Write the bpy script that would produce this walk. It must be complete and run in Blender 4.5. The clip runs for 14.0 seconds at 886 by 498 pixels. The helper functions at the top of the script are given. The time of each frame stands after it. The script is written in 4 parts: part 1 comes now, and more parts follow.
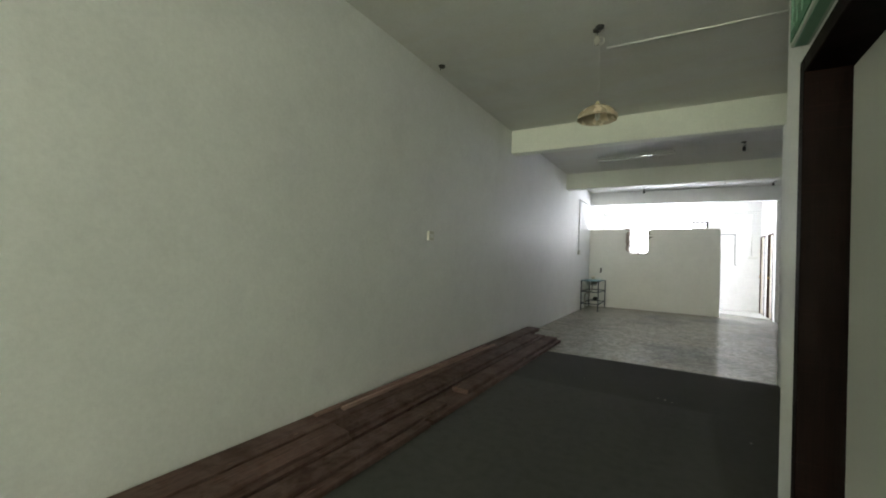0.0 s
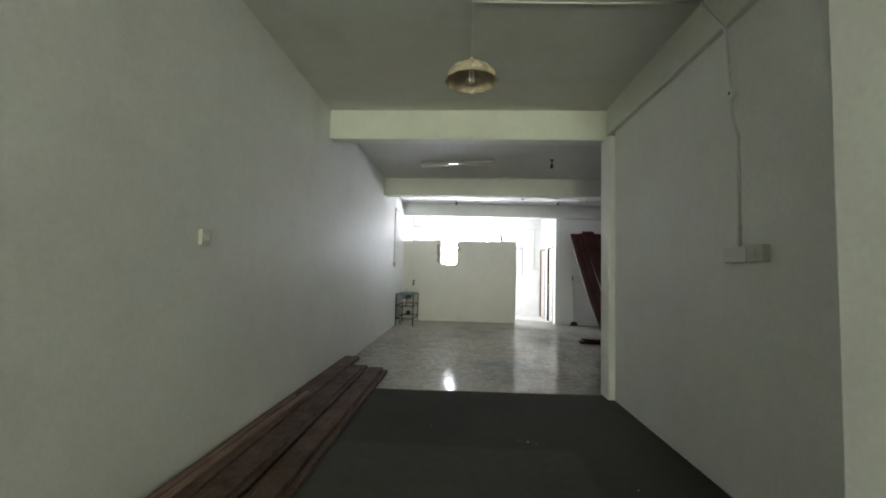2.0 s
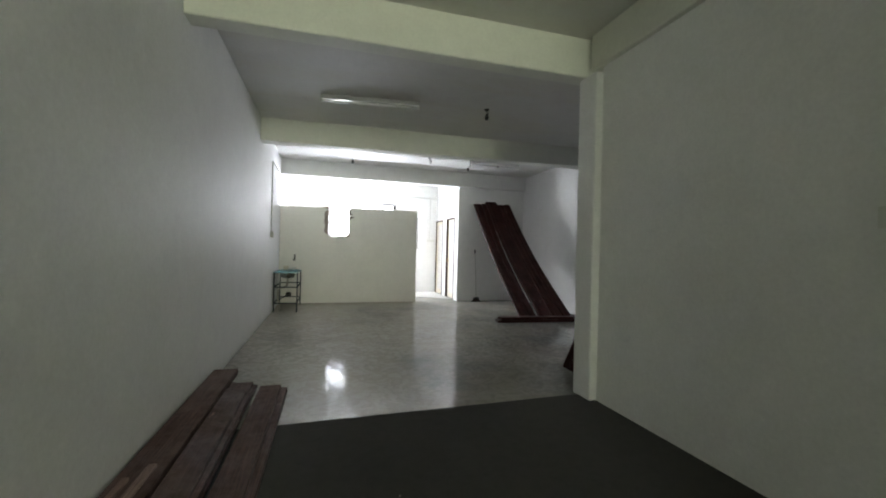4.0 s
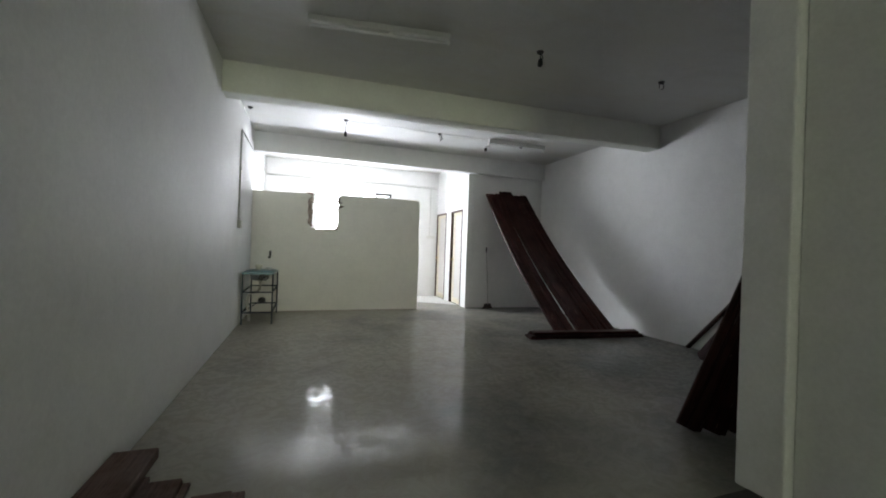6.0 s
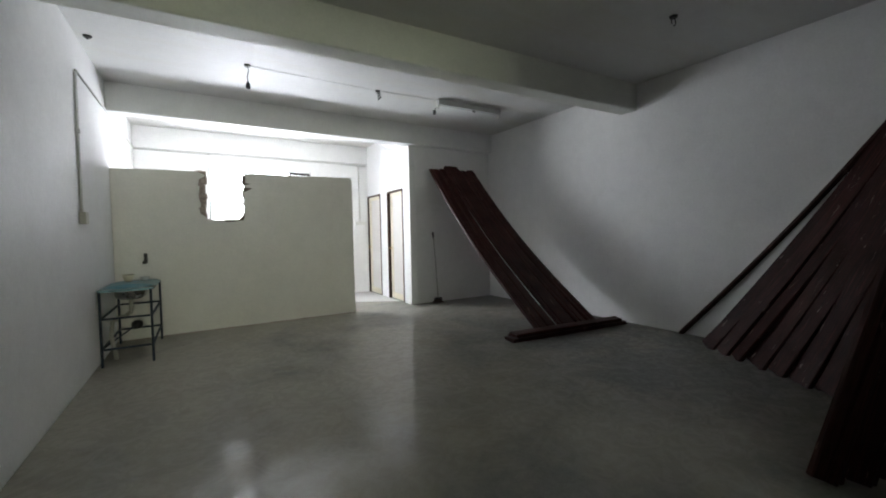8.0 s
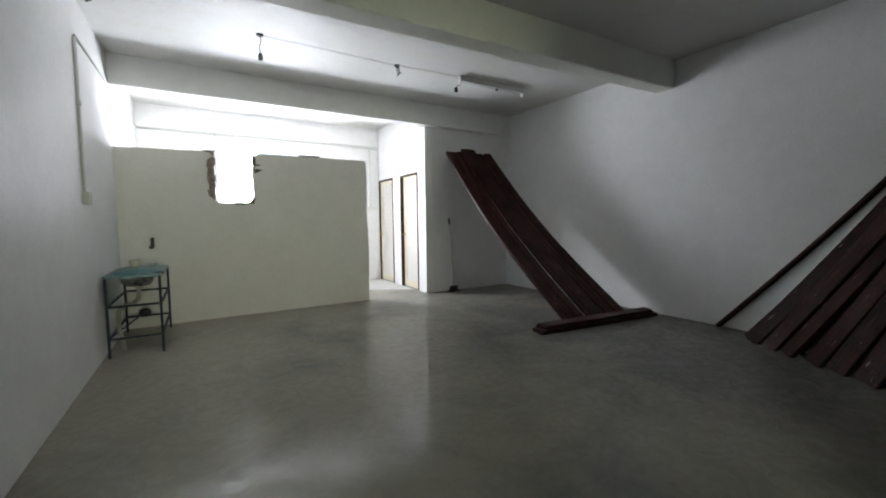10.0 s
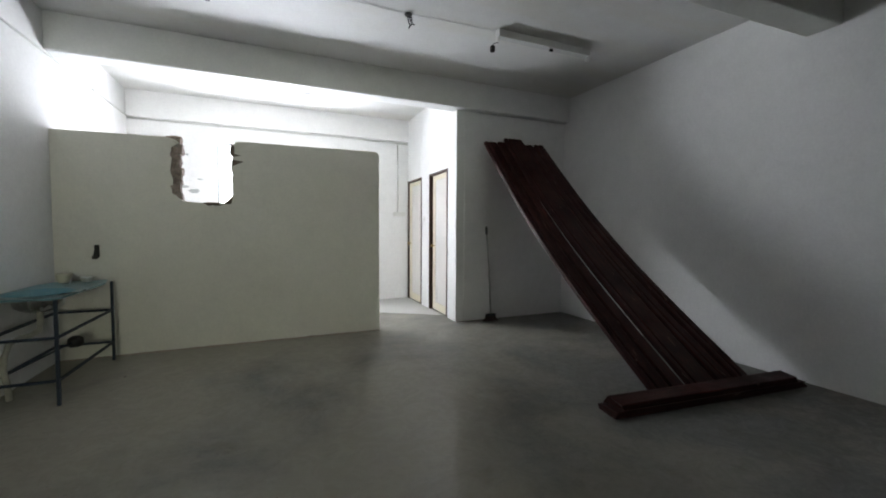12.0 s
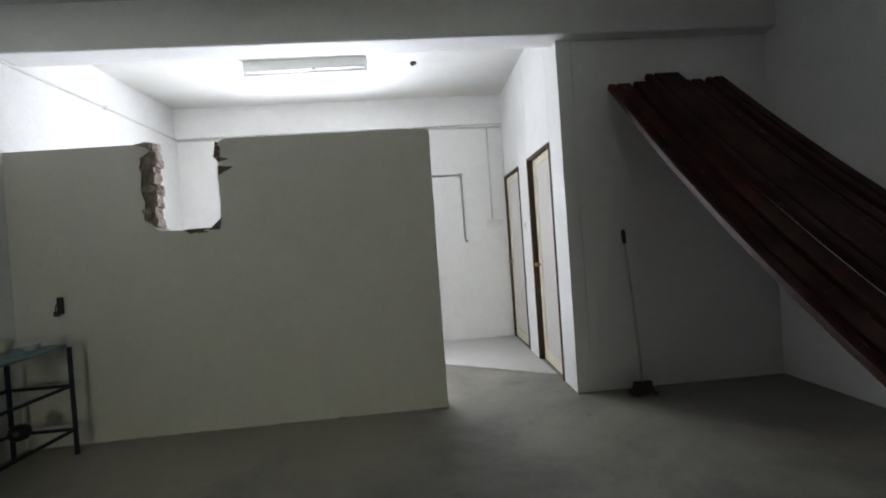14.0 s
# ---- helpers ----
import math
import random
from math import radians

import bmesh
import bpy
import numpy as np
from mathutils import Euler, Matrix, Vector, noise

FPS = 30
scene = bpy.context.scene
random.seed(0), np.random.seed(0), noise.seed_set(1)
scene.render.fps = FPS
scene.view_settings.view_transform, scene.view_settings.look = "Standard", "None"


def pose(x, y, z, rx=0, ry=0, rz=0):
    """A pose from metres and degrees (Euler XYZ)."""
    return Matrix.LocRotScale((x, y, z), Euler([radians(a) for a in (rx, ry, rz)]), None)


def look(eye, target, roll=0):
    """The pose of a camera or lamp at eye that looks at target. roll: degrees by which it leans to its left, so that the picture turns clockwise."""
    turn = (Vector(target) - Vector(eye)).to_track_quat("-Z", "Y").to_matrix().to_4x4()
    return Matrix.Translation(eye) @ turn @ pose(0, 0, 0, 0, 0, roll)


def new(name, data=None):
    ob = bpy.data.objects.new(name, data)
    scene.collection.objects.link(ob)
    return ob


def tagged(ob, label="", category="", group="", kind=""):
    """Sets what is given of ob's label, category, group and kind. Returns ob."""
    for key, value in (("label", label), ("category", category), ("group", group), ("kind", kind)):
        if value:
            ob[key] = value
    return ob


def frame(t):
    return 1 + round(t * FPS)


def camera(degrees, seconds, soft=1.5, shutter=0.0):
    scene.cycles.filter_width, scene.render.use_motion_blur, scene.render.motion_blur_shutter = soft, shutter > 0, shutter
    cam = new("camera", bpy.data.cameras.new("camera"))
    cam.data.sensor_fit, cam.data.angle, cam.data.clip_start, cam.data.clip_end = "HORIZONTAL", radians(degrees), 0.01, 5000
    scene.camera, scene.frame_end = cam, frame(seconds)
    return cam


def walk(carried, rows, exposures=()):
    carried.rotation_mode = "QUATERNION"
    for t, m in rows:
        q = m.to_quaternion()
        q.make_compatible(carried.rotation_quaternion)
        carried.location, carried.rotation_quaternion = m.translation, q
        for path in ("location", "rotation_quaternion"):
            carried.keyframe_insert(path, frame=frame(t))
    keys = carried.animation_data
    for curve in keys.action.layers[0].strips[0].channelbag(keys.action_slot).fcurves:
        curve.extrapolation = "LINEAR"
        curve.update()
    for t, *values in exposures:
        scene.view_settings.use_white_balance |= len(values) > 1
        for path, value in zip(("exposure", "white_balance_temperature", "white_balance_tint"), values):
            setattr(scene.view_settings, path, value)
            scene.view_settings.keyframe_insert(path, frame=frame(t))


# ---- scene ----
cam = camera(96.0, 14.0, soft=1.9)
PATH = [
    (0, (-0.124, 0.696, 1.303), (-1.148, 2.413, 1.334), 2.1),
    (0.5, (-0.202, 0.833, 1.308), (-1.011, 2.66, 1.391), 1.6),
    (1, (-0.406, 1.09, 1.334), (-0.891, 3.023, 1.503), -0.1),
    (1.5, (-0.561, 1.447, 1.333), (-0.796, 3.424, 1.516), -0.3),
    (2, (-0.777, 1.798, 1.317), (-0.869, 3.792, 1.438), 1.5),
    (2.5, (-1.041, 2.14, 1.319), (-0.812, 4.126, 1.344), 1.3),
    (3, (-1.185, 2.494, 1.329), (-0.863, 4.468, 1.356), -0.1),
    (3.5, (-1.383, 2.868, 1.295), (-0.907, 4.81, 1.312), 0.0),
    (5.8, (-1.427, 4.741, 1.287), (-0.782, 6.634, 1.249), 2.8),
    (6, (-1.462, 4.912, 1.238), (-0.811, 6.803, 1.241), 2.0),
    (6.5, (-1.338, 5.371, 1.265), (-0.473, 7.174, 1.217), 0.3),
    (7, (-1.29, 5.749, 1.254), (-0.49, 7.581, 1.208), 2.2),
    (7.5, (-1.373, 6.104, 1.298), (-0.339, 7.815, 1.245), -1.3),
    (10, (-1.539, 6.74, 1.274), (-0.509, 8.448, 1.132), -0.7),
    (10.5, (-1.424, 6.874, 1.253), (-0.475, 8.634, 1.193), -0.6),
    (11, (-1.112, 7.166, 1.267), (-0.255, 8.969, 1.136), 0.2),
    (11.5, (-0.845, 7.537, 1.283), (0.13, 9.279, 1.158), -1.5),
    (12, (-0.498, 7.908, 1.276), (0.287, 9.746, 1.178), 0.3),
    (12.5, (-0.188, 8.366, 1.314), (0.582, 10.211, 1.279), 0.1),
    (13, (0.112, 8.764, 1.296), (0.583, 10.708, 1.287), -0.6),
    (13.5, (0.395, 9.254, 1.3), (0.722, 11.227, 1.286), -1.5),
    (14, (0.572, 9.663, 1.303), (0.702, 11.659, 1.279), -4.0),
]
EXPOSURES = [(0.0, 0.62), (1.0, 0.70), (2.5, 0.75), (3.5, 0.70), (6.0, 0.28), (7.5, 0.06), (9.0, 0.2), (10.0, 0.32), (11.0, -0.01), (12.0, -0.14), (14.0, -0.72)]
walk(cam, [(t, look(eye, target, roll)) for t, eye, target, roll in PATH], EXPOSURES)

# ---- plan, in metres ----
XL, XR = -2.39, 3.62           # side walls
XC = 0.90                      # passage wall
XD = 0.26                      # face of the side room with the near door
Y_FRONT, Y_BACK = -4.2, 14.98
Y_COL = 6.47                   # where the passage opens into the room
Y_PART = 12.81                 # broken partition
Y_RET = 12.86                  # wall beside the doorway
XO = 1.81                      # wall with the two small doors
H = 3.24
H_BEAM = 2.89
WIN = (-1.27, 0.57, 1.05, 2.60)

# ---- world and light ----
world = bpy.data.worlds.new("sky")
scene.world = world
world.use_nodes = True
wn = world.node_tree
sky = wn.nodes.new("ShaderNodeTexSky")
sky.sky_type = "NISHITA"
sky.sun_disc = False
sky.sun_elevation, sky.sun_rotation = radians(55), radians(60)
wn.nodes["Background"].inputs["Strength"].default_value = 0.15
wn.links.new(sky.outputs["Color"], wn.nodes["Background"].inputs["Color"])


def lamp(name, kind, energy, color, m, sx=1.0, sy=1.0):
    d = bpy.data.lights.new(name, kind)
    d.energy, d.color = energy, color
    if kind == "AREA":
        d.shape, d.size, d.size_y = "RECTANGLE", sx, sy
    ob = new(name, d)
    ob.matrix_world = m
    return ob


sun = lamp("sun", "SUN", 2.5, (1.0, 0.95, 0.88), pose(0, 0, 30, 35, 0, 60))
sun.data.angle = radians(0.5)
# area lamps stand in for daylight at the back window and shop front
lamp("back_window_daylight", "AREA", 124.0, (0.90, 0.925, 1.0),
     look(((WIN[0] + WIN[1]) / 2, Y_BACK + 0.22, (WIN[2] + WIN[3]) / 2), ((WIN[0] + WIN[1]) / 2, 0, (WIN[2] + WIN[3]) / 2)),
     WIN[1] - WIN[0], WIN[3] - WIN[2])
# added fill lamp low outside the window, aimed up to brighten the rear ceiling
lamp("back_yard_fill", "AREA", 425.0, (0.85, 0.895, 1.0), look((-0.1, 16.25, 0.42), (-0.15, 14.2, 2.75)), 2.6, 1.2)
lamp("shop_front_daylight", "AREA", 170.0, (0.95, 1.0, 0.73),
     look((-1.05, -6.2, 1.25), (-1.05, 10, 1.25)), 2.4, 2.3)


# ---- materials ----
class Nodes:
    def __init__(self, name):
        self.mat = bpy.data.materials.new(name)
        self.mat.use_nodes = True
        self.t = self.mat.node_tree
        self.bsdf = self.t.nodes["Principled BSDF"]

    def node(self, kind, **values):
        n = self.t.nodes.new(kind)
        for k, v in values.items():
            n.inputs[k.replace("_", " ")].default_value = v
        return n

    def link(self, a, b):
        self.t.links.new(a, b)

    def coords(self, scale=(1, 1, 1), world=False):
        m = self.node("ShaderNodeMapping", Scale=scale)
        if world:
            src = self.t.nodes.new("ShaderNodeNewGeometry").outputs["Position"]
        else:
            src = self.t.nodes.new("ShaderNodeTexCoord").outputs["Object"]
        self.link(src, m.inputs["Vector"])
        return m.outputs["Vector"]

    def noise(self, vec, scale, detail=4.0, rough=0.55, distortion=0.0):
        n = self.node("ShaderNodeTexNoise", Scale=scale, Detail=detail, Roughness=rough, Distortion=distortion)
        self.link(vec, n.inputs["Vector"])
        return n.outputs["Fac"]

    def ramp(self, fac, stops):
        r = self.t.nodes.new("ShaderNodeValToRGB")
        el = r.color_ramp.elements
        while len(el) < len(stops):
            el.new(0.5)
        for e, (p, c) in zip(el, stops):
            e.position = p
            e.color = (*c, 1) if isinstance(c, tuple) else (c, c, c, 1)
        self.link(fac, r.inputs["Fac"])
        return r.outputs["Color"]

    def mix(self, fac, a, b, blend="MIX"):
        m = self.t.nodes.new("ShaderNodeMix")
        m.data_type, m.blend_type = "RGBA", blend
        for value, socket in ((fac, m.inputs[0]), (a, m.inputs[6]), (b, m.inputs[7])):
            if isinstance(value, bpy.types.NodeSocket):
                self.link(value, socket)
            elif socket == m.inputs[0]:
                socket.default_value = value
            else:
                socket.default_value = (*value, 1)
        return m.outputs[2]

    def math(self, op, a, b=0.0, c=0.0):
        m = self.t.nodes.new("ShaderNodeMath")
        m.operation = op
        for value, socket in zip((a, b, c), m.inputs):
            if isinstance(value, bpy.types.NodeSocket):
                self.link(value, socket)
            else:
                socket.default_value = value
        return m.outputs[0]

    def bump(self, height, strength, distance=0.005, under=None):
        b = self.node("ShaderNodeBump", Strength=strength, Distance=distance)
        self.link(height, b.inputs["Height"])
        if under:
            self.link(under, b.inputs["Normal"])
        return b.outputs["Normal"]

    def out(self, color=None, rough=None, normal=None, metal=None):
        for value, key in ((color, "Base Color"), (rough, "Roughness"), (normal, "Normal"), (metal, "Metallic")):
            if value is None:
                continue
            if isinstance(value, bpy.types.NodeSocket):
                self.link(value, self.bsdf.inputs[key])
            elif isinstance(value, tuple):
                self.bsdf.inputs[key].default_value = (*value, 1)
            else:
                self.bsdf.inputs[key].default_value = value
        return self.mat


def scaled(c, k):
    return tuple(min(1.0, v * k) for v in c)


def plain(name, col, rough=0.5, metal=0.0, var=0.12, coarse=6.0, fine=90.0, bump=0.15):
    """A surface with variation at two scales."""
    n = Nodes(name)
    v = n.coords()
    a, b = n.noise(v, coarse, 5), n.noise(v, fine, 3)
    c = n.ramp(a, [(0.3, scaled(col, 1 - var)), (0.7, scaled(col, 1 + var))])
    c = n.mix(0.35, c, n.ramp(b, [(0.3, scaled(col, 1 - var)), (0.7, scaled(col, 1 + var))]))
    r = n.ramp(a, [(0.3, max(0.03, rough - 0.08)), (0.7, min(1.0, rough + 0.08))])
    return n.out(c, r, n.bump(b, bump, 0.002), metal)


def wall_paint(name, col, dirt, damp=0.0):
    """Emulsion on trowelled plaster: roller grain, trowel waves, faint smudges and marks."""
    n = Nodes(name)
    v = n.coords(world=True)
    wave, cloud, grain = n.noise(v, 1.1, 4, 0.5), n.noise(v, 2.3, 6, 0.62, 0.4), n.noise(v, 130, 3)
    mid = n.noise(v, 9, 5, 0.6)
    c = n.ramp(cloud, [(0.25, scaled(col, 0.90)), (0.52, col), (0.80, scaled(col, 1.05))])
    c = n.mix(0.30, c, n.ramp(mid, [(0.28, scaled(col, 0.86)), (0.72, scaled(col, 1.10))]))
    c = n.mix(0.30, c, n.ramp(n.noise(v, 42, 4, 0.6), [(0.28, scaled(col, 0.84)), (0.72, scaled(col, 1.10))]))
    if damp:
        band = n.noise(n.coords((0.35, 1.5, 1.0), True), 1.7, 6, 0.62, 0.5)
        c = n.mix(n.math("MULTIPLY", n.ramp(band, [(0.48, 0.0), (0.62, 1.0)]), damp), c, (0.60, 0.555, 0.435))
        blot = n.noise(v, 1.3, 7, 0.66, 0.9)
        c = n.mix(n.math("MULTIPLY", n.ramp(blot, [(0.56, 0.0), (0.68, 1.0)]), damp * 0.8), c, (0.46, 0.45, 0.44))
    marks = n.ramp(n.noise(v, 5.5, 8, 0.72, 1.2), [(0.66, 0.0), (0.74, 1.0)])
    c = n.mix(n.math("MULTIPLY", marks, dirt), c, scaled(col, 0.62))
    specks = n.ramp(n.noise(v, 34, 2), [(0.76, 0.0), (0.80, 1.0)])
    c = n.mix(n.math("MULTIPLY", specks, dirt * 0.8), c, (0.25, 0.23, 0.20))
    h = n.bump(wave, 0.35, 0.05)
    h = n.bump(mid, 0.30, 0.010, h)
    h = n.bump(grain, 0.30, 0.002, h)
    r = n.ramp(mid, [(0.3, 0.50), (0.7, 0.66)])
    return n.out(c, r, h)


WALL = wall_paint("white_wall_paint", (0.825, 0.825, 0.82), 0.16)
BEAM = wall_paint("cream_beam_paint", (0.75, 0.76, 0.70), 0.14)
CREAM = wall_paint("cream_partition_paint", (0.775, 0.750, 0.695), 0.08)
CEIL = wall_paint("ceiling_paint", (0.68, 0.68, 0.66), 0.38, 0.22)


def cement():
    n = Nodes("trowelled_cement")
    v = n.coords(world=True)
    big, mid, fine = n.noise(v, 0.55, 2, 0.4), n.noise(v, 2.4, 4, 0.55), n.noise(v, 55, 4, 0.6)
    c = n.ramp(big, [(0.30, (0.232, 0.230, 0.212)), (0.52, (0.272, 0.269, 0.250)), (0.74, (0.312, 0.308, 0.288))])
    c = n.mix(0.50, c, n.ramp(mid, [(0.28, (0.165, 0.164, 0.152)), (0.50, (0.272, 0.269, 0.250)), (0.72, (0.320, 0.317, 0.300))]))
    c = n.mix(0.20, c, n.ramp(n.noise(v, 11, 4, 0.6), [(0.30, (0.150, 0.147, 0.135)), (0.70, (0.330, 0.327, 0.312))]))
    c = n.mix(0.25, c, n.ramp(fine, [(0.3, (0.14, 0.14, 0.132)), (0.7, (0.34, 0.337, 0.322))]))
    stain = n.ramp(n.noise(v, 1.1, 5, 0.58, 0.2), [(0.46, 0.0), (0.62, 0.30), (0.80, 0.55)])
    c = n.mix(stain, c, (0.200, 0.166, 0.122))
    drip = n.ramp(n.noise(v, 2.9, 5, 0.64, 0.3), [(0.60, 0.0), (0.70, 0.45), (0.82, 0.65)])
    c = n.mix(drip, c, (0.135, 0.108, 0.078))
    # dusty tan patches, thicker by the long wall to paint in the light's falloff
    side = n.t.nodes.new("ShaderNodeSeparateXYZ")
    n.link(v, side.inputs[0])
    light_falloff = n.math("MULTIPLY", n.math("SUBTRACT", 0.9, side.outputs["X"]), 0.055)
    dust = n.ramp(n.math("ADD", n.noise(v, 0.75, 6, 0.62, 0.5), light_falloff), [(0.37, 0.0), (0.60, 0.74)])
    c = n.mix(dust, c, (0.500, 0.457, 0.372))
    scrape = n.ramp(n.noise(v, 6.5, 7, 0.70, 2.8), [(0.60, 0.0), (0.70, 0.35)])
    c = n.mix(scrape, c, (0.38, 0.365, 0.335))
    pale = n.ramp(n.noise(v, 4.6, 6, 0.68, 0.2), [(0.62, 0.0), (0.72, 0.45)])
    c = n.mix(pale, c, (0.37, 0.36, 0.34))
    spots = n.ramp(n.noise(v, 27, 2, 0.5), [(0.72, 0.0), (0.84, 0.55)])
    c = n.mix(spots, c, (0.11, 0.10, 0.085))
    # burnished where it is walked on most, dustier towards the back
    sep = n.t.nodes.new("ShaderNodeSeparateXYZ")
    n.link(v, sep.inputs[0])
    worn = n.ramp(n.math("DIVIDE", n.math("SUBTRACT", sep.outputs["Y"], 8.2), 4.6), [(0.0, 1.0), (1.0, 0.25)])
    rubbed = n.noise(v, 5.5, 7, 0.68, 2.4)
    shine = n.ramp(rubbed, [(0.44, 0.07), (0.55, 1.0)])
    shine = n.math("MULTIPLY", shine, n.ramp(n.noise(v, 21, 4, 0.6, 1.5), [(0.38, 0.65), (0.52, 1.0)]))
    shine = n.math("MULTIPLY", shine, worn)
    n.link(shine, n.bsdf.inputs["Coat Weight"])
    n.link(n.ramp(rubbed, [(0.42, 0.10), (0.56, 0.04)]), n.bsdf.inputs["Coat Roughness"])
    n.bsdf.inputs["Specular IOR Level"].default_value = 0.20
    ripple = n.bump(n.noise(v, 4.5, 3, 0.5, 1.4), 0.35, 0.006)
    ripple = n.bump(n.noise(v, 15, 4, 0.55, 0.8), 0.35, 0.0028, ripple)
    n.link(ripple, n.bsdf.inputs["Coat Normal"])
    c = n.mix(1.0, c, (0.71, 0.715, 0.71), "MULTIPLY")
    r = n.ramp(mid, [(0.2, 0.42), (0.8, 0.62)])
    h = n.bump(n.noise(v, 17, 2, 0.5), 0.20, 0.004)
    h = n.bump(fine, 0.08, 0.001, h)
    return n.out(c, r, h)


CEMENT = cement()
PALE_FLOOR = plain("pale_floor", (0.52, 0.515, 0.50), 0.5, var=0.10, coarse=2.5, fine=60)


def carpet():
    n = Nodes("charcoal_carpet")
    v = n.coords(world=True)
    fine, mid, big = n.noise(v, 260, 2), n.noise(v, 14, 5, 0.65), n.noise(v, 1.3, 6, 0.6, 0.4)
    c = n.ramp(big, [(0.3, (0.036, 0.032, 0.029)), (0.7, (0.058, 0.053, 0.048))])
    c = n.mix(0.4, c, n.ramp(fine, [(0.3, (0.020, 0.020, 0.020)), (0.7, (0.095, 0.091, 0.084))]))
    # paler rectangle, nearer than y 4.95 and left of x 0.15, with wobbling edges
    sep = n.t.nodes.new("ShaderNodeSeparateXYZ")
    n.link(v, sep.inputs[0])
    wob = n.math("MULTIPLY", n.math("SUBTRACT", mid, 0.5), 0.10)
    ymask = n.ramp(n.math("ADD", n.math("SUBTRACT", 4.95, sep.outputs["Y"]), wob), [(0.0, 0.0), (0.06, 1.0)])
    xmask = n.ramp(n.math("ADD", n.math("SUBTRACT", 0.15, sep.outputs["X"]), wob), [(0.0, 0.0), (0.06, 1.0)])
    # blend weight of the paler rectangle
    worn = n.math("MULTIPLY", n.math("MULTIPLY", ymask, xmask), 0.55)
    c = n.mix(worn, c, (0.082, 0.082, 0.076))
    c = n.mix(n.ramp(mid, [(0.45, 0.0), (0.75, 0.35)]), c, (0.020, 0.020, 0.019))
    lint = n.ramp(n.noise(v, 48, 2), [(0.77, 0.0), (0.80, 0.6)])
    c = n.mix(lint, c, (0.16, 0.15, 0.13))
    return n.out(c, 0.95, n.bump(fine, 0.6, 0.004))


CARPET = carpet()


def timber(name, dark, light, rough=0.42, along=(1.1, 26), gloss=0.25, worn=0.0, dusty=0.0):
    """Long-grained hardwood; the grain runs along the object's y axis, or along z where upright."""
    n = Nodes(name)
    info = n.t.nodes.new("ShaderNodeObjectInfo")
    v0 = n.coords((1, 1, 1))
    shift = n.t.nodes.new("ShaderNodeVectorMath")
    shift.operation = "ADD"
    comb = n.t.nodes.new("ShaderNodeCombineXYZ")
    n.link(n.math("MULTIPLY", info.outputs["Random"], 37.0), comb.inputs["X"])
    n.link(v0, shift.inputs[0])
    n.link(comb.outputs[0], shift.inputs[1])
    m = n.node("ShaderNodeMapping", Scale=(26, along[0], along[1]))
    n.link(shift.outputs[0], m.inputs["Vector"])
    grain = n.noise(m.outputs[0], 2.2, 7, 0.65, 0.6)
    m2 = n.node("ShaderNodeMapping", Scale=(120, along[0] * 3 if along[0] < 9 else 120, along[1] * 3 if along[1] < 9 else 120))
    n.link(shift.outputs[0], m2.inputs["Vector"])
    pores = n.noise(m2.outputs[0], 1.5, 3)
    patch = n.noise(shift.outputs[0], 2.5, 5, 0.6)
    c = n.ramp(grain, [(0.28, dark), (0.55, scaled(light, 0.75)), (0.78, light)])
    c = n.mix(n.ramp(pores, [(0.35, 0.6), (0.55, 0.0)]), c, scaled(dark, 0.6))
    c = n.mix(n.ramp(patch, [(0.42, 0.0), (0.70, 0.55)]), c, scaled(dark, 0.7))
    tint = n.ramp(info.outputs["Random"], [(0.0, (0.72, 0.68, 0.68)), (1.0, (1.0, 1.0, 1.0))])
    c = n.mix(1.0, c, tint, "MULTIPLY")
    m3 = n.node("ShaderNodeMapping", Scale=(16, 2.0, 16))
    n.link(shift.outputs[0], m3.inputs["Vector"])
    scuff = n.ramp(n.noise(m3.outputs[0], 1.6, 3), [(0.71, 0.0), (0.77, 0.75)])
    c = n.mix(scuff, c, scaled(light, 2.6))
    m4 = n.node("ShaderNodeMapping", Scale=(55, 1.2, 55))
    n.link(shift.outputs[0], m4.inputs["Vector"])
    streak = n.ramp(n.noise(m4.outputs[0], 1.3, 4, 0.6), [(0.58, 0.0), (0.72, 0.40 * (1 - dusty))])
    m5 = n.node("ShaderNodeMapping", Scale=(30, 5.0, 30))
    n.link(shift.outputs[0], m5.inputs["Vector"])
    chip = n.ramp(n.noise(m5.outputs[0], 1.0, 5, 0.7, 0.4), [(0.635, 0.0), (0.67, 1.0)])
    c = n.mix(streak, c, scaled(light, 2.1))
    c = n.mix(n.math("MULTIPLY", chip, worn), c, (0.30, 0.22, 0.19))
    film = n.ramp(n.noise(shift.outputs[0], 9.0, 7, 0.68, 0.6), [(0.40, 0.0), (0.66, 1.0)])
    c = n.mix(n.math("MULTIPLY", film, dusty), c, (0.185, 0.128, 0.110))
    n.bsdf.inputs["Specular IOR Level"].default_value = gloss
    r = n.ramp(patch, [(0.3, rough - 0.10), (0.7, rough + 0.18)])
    return n.out(c, r, n.bump(grain, 0.35, 0.003))


RED_TIMBER = timber("red_brown_timber", (0.022, 0.0055, 0.0048), (0.098, 0.023, 0.018), 0.50, worn=0.45)
PILE_TIMBER = timber("dusty_brown_timber", (0.070, 0.036, 0.029), (0.195, 0.108, 0.088), 0.66, dusty=0.5)
PALE_TIMBER = timber("raw_pale_timber", (0.26, 0.160, 0.135), (0.47, 0.315, 0.268), 0.65)
FRAME_WOOD = timber("dark_varnished_frame", (0.005, 0.0025, 0.002), (0.014, 0.005, 0.004), 0.55, (26, 1.1), 0.07)
WASH_FRAME = timber("brown_door_frame", (0.040, 0.022, 0.015), (0.13, 0.075, 0.050), 0.5, (26, 1.1))
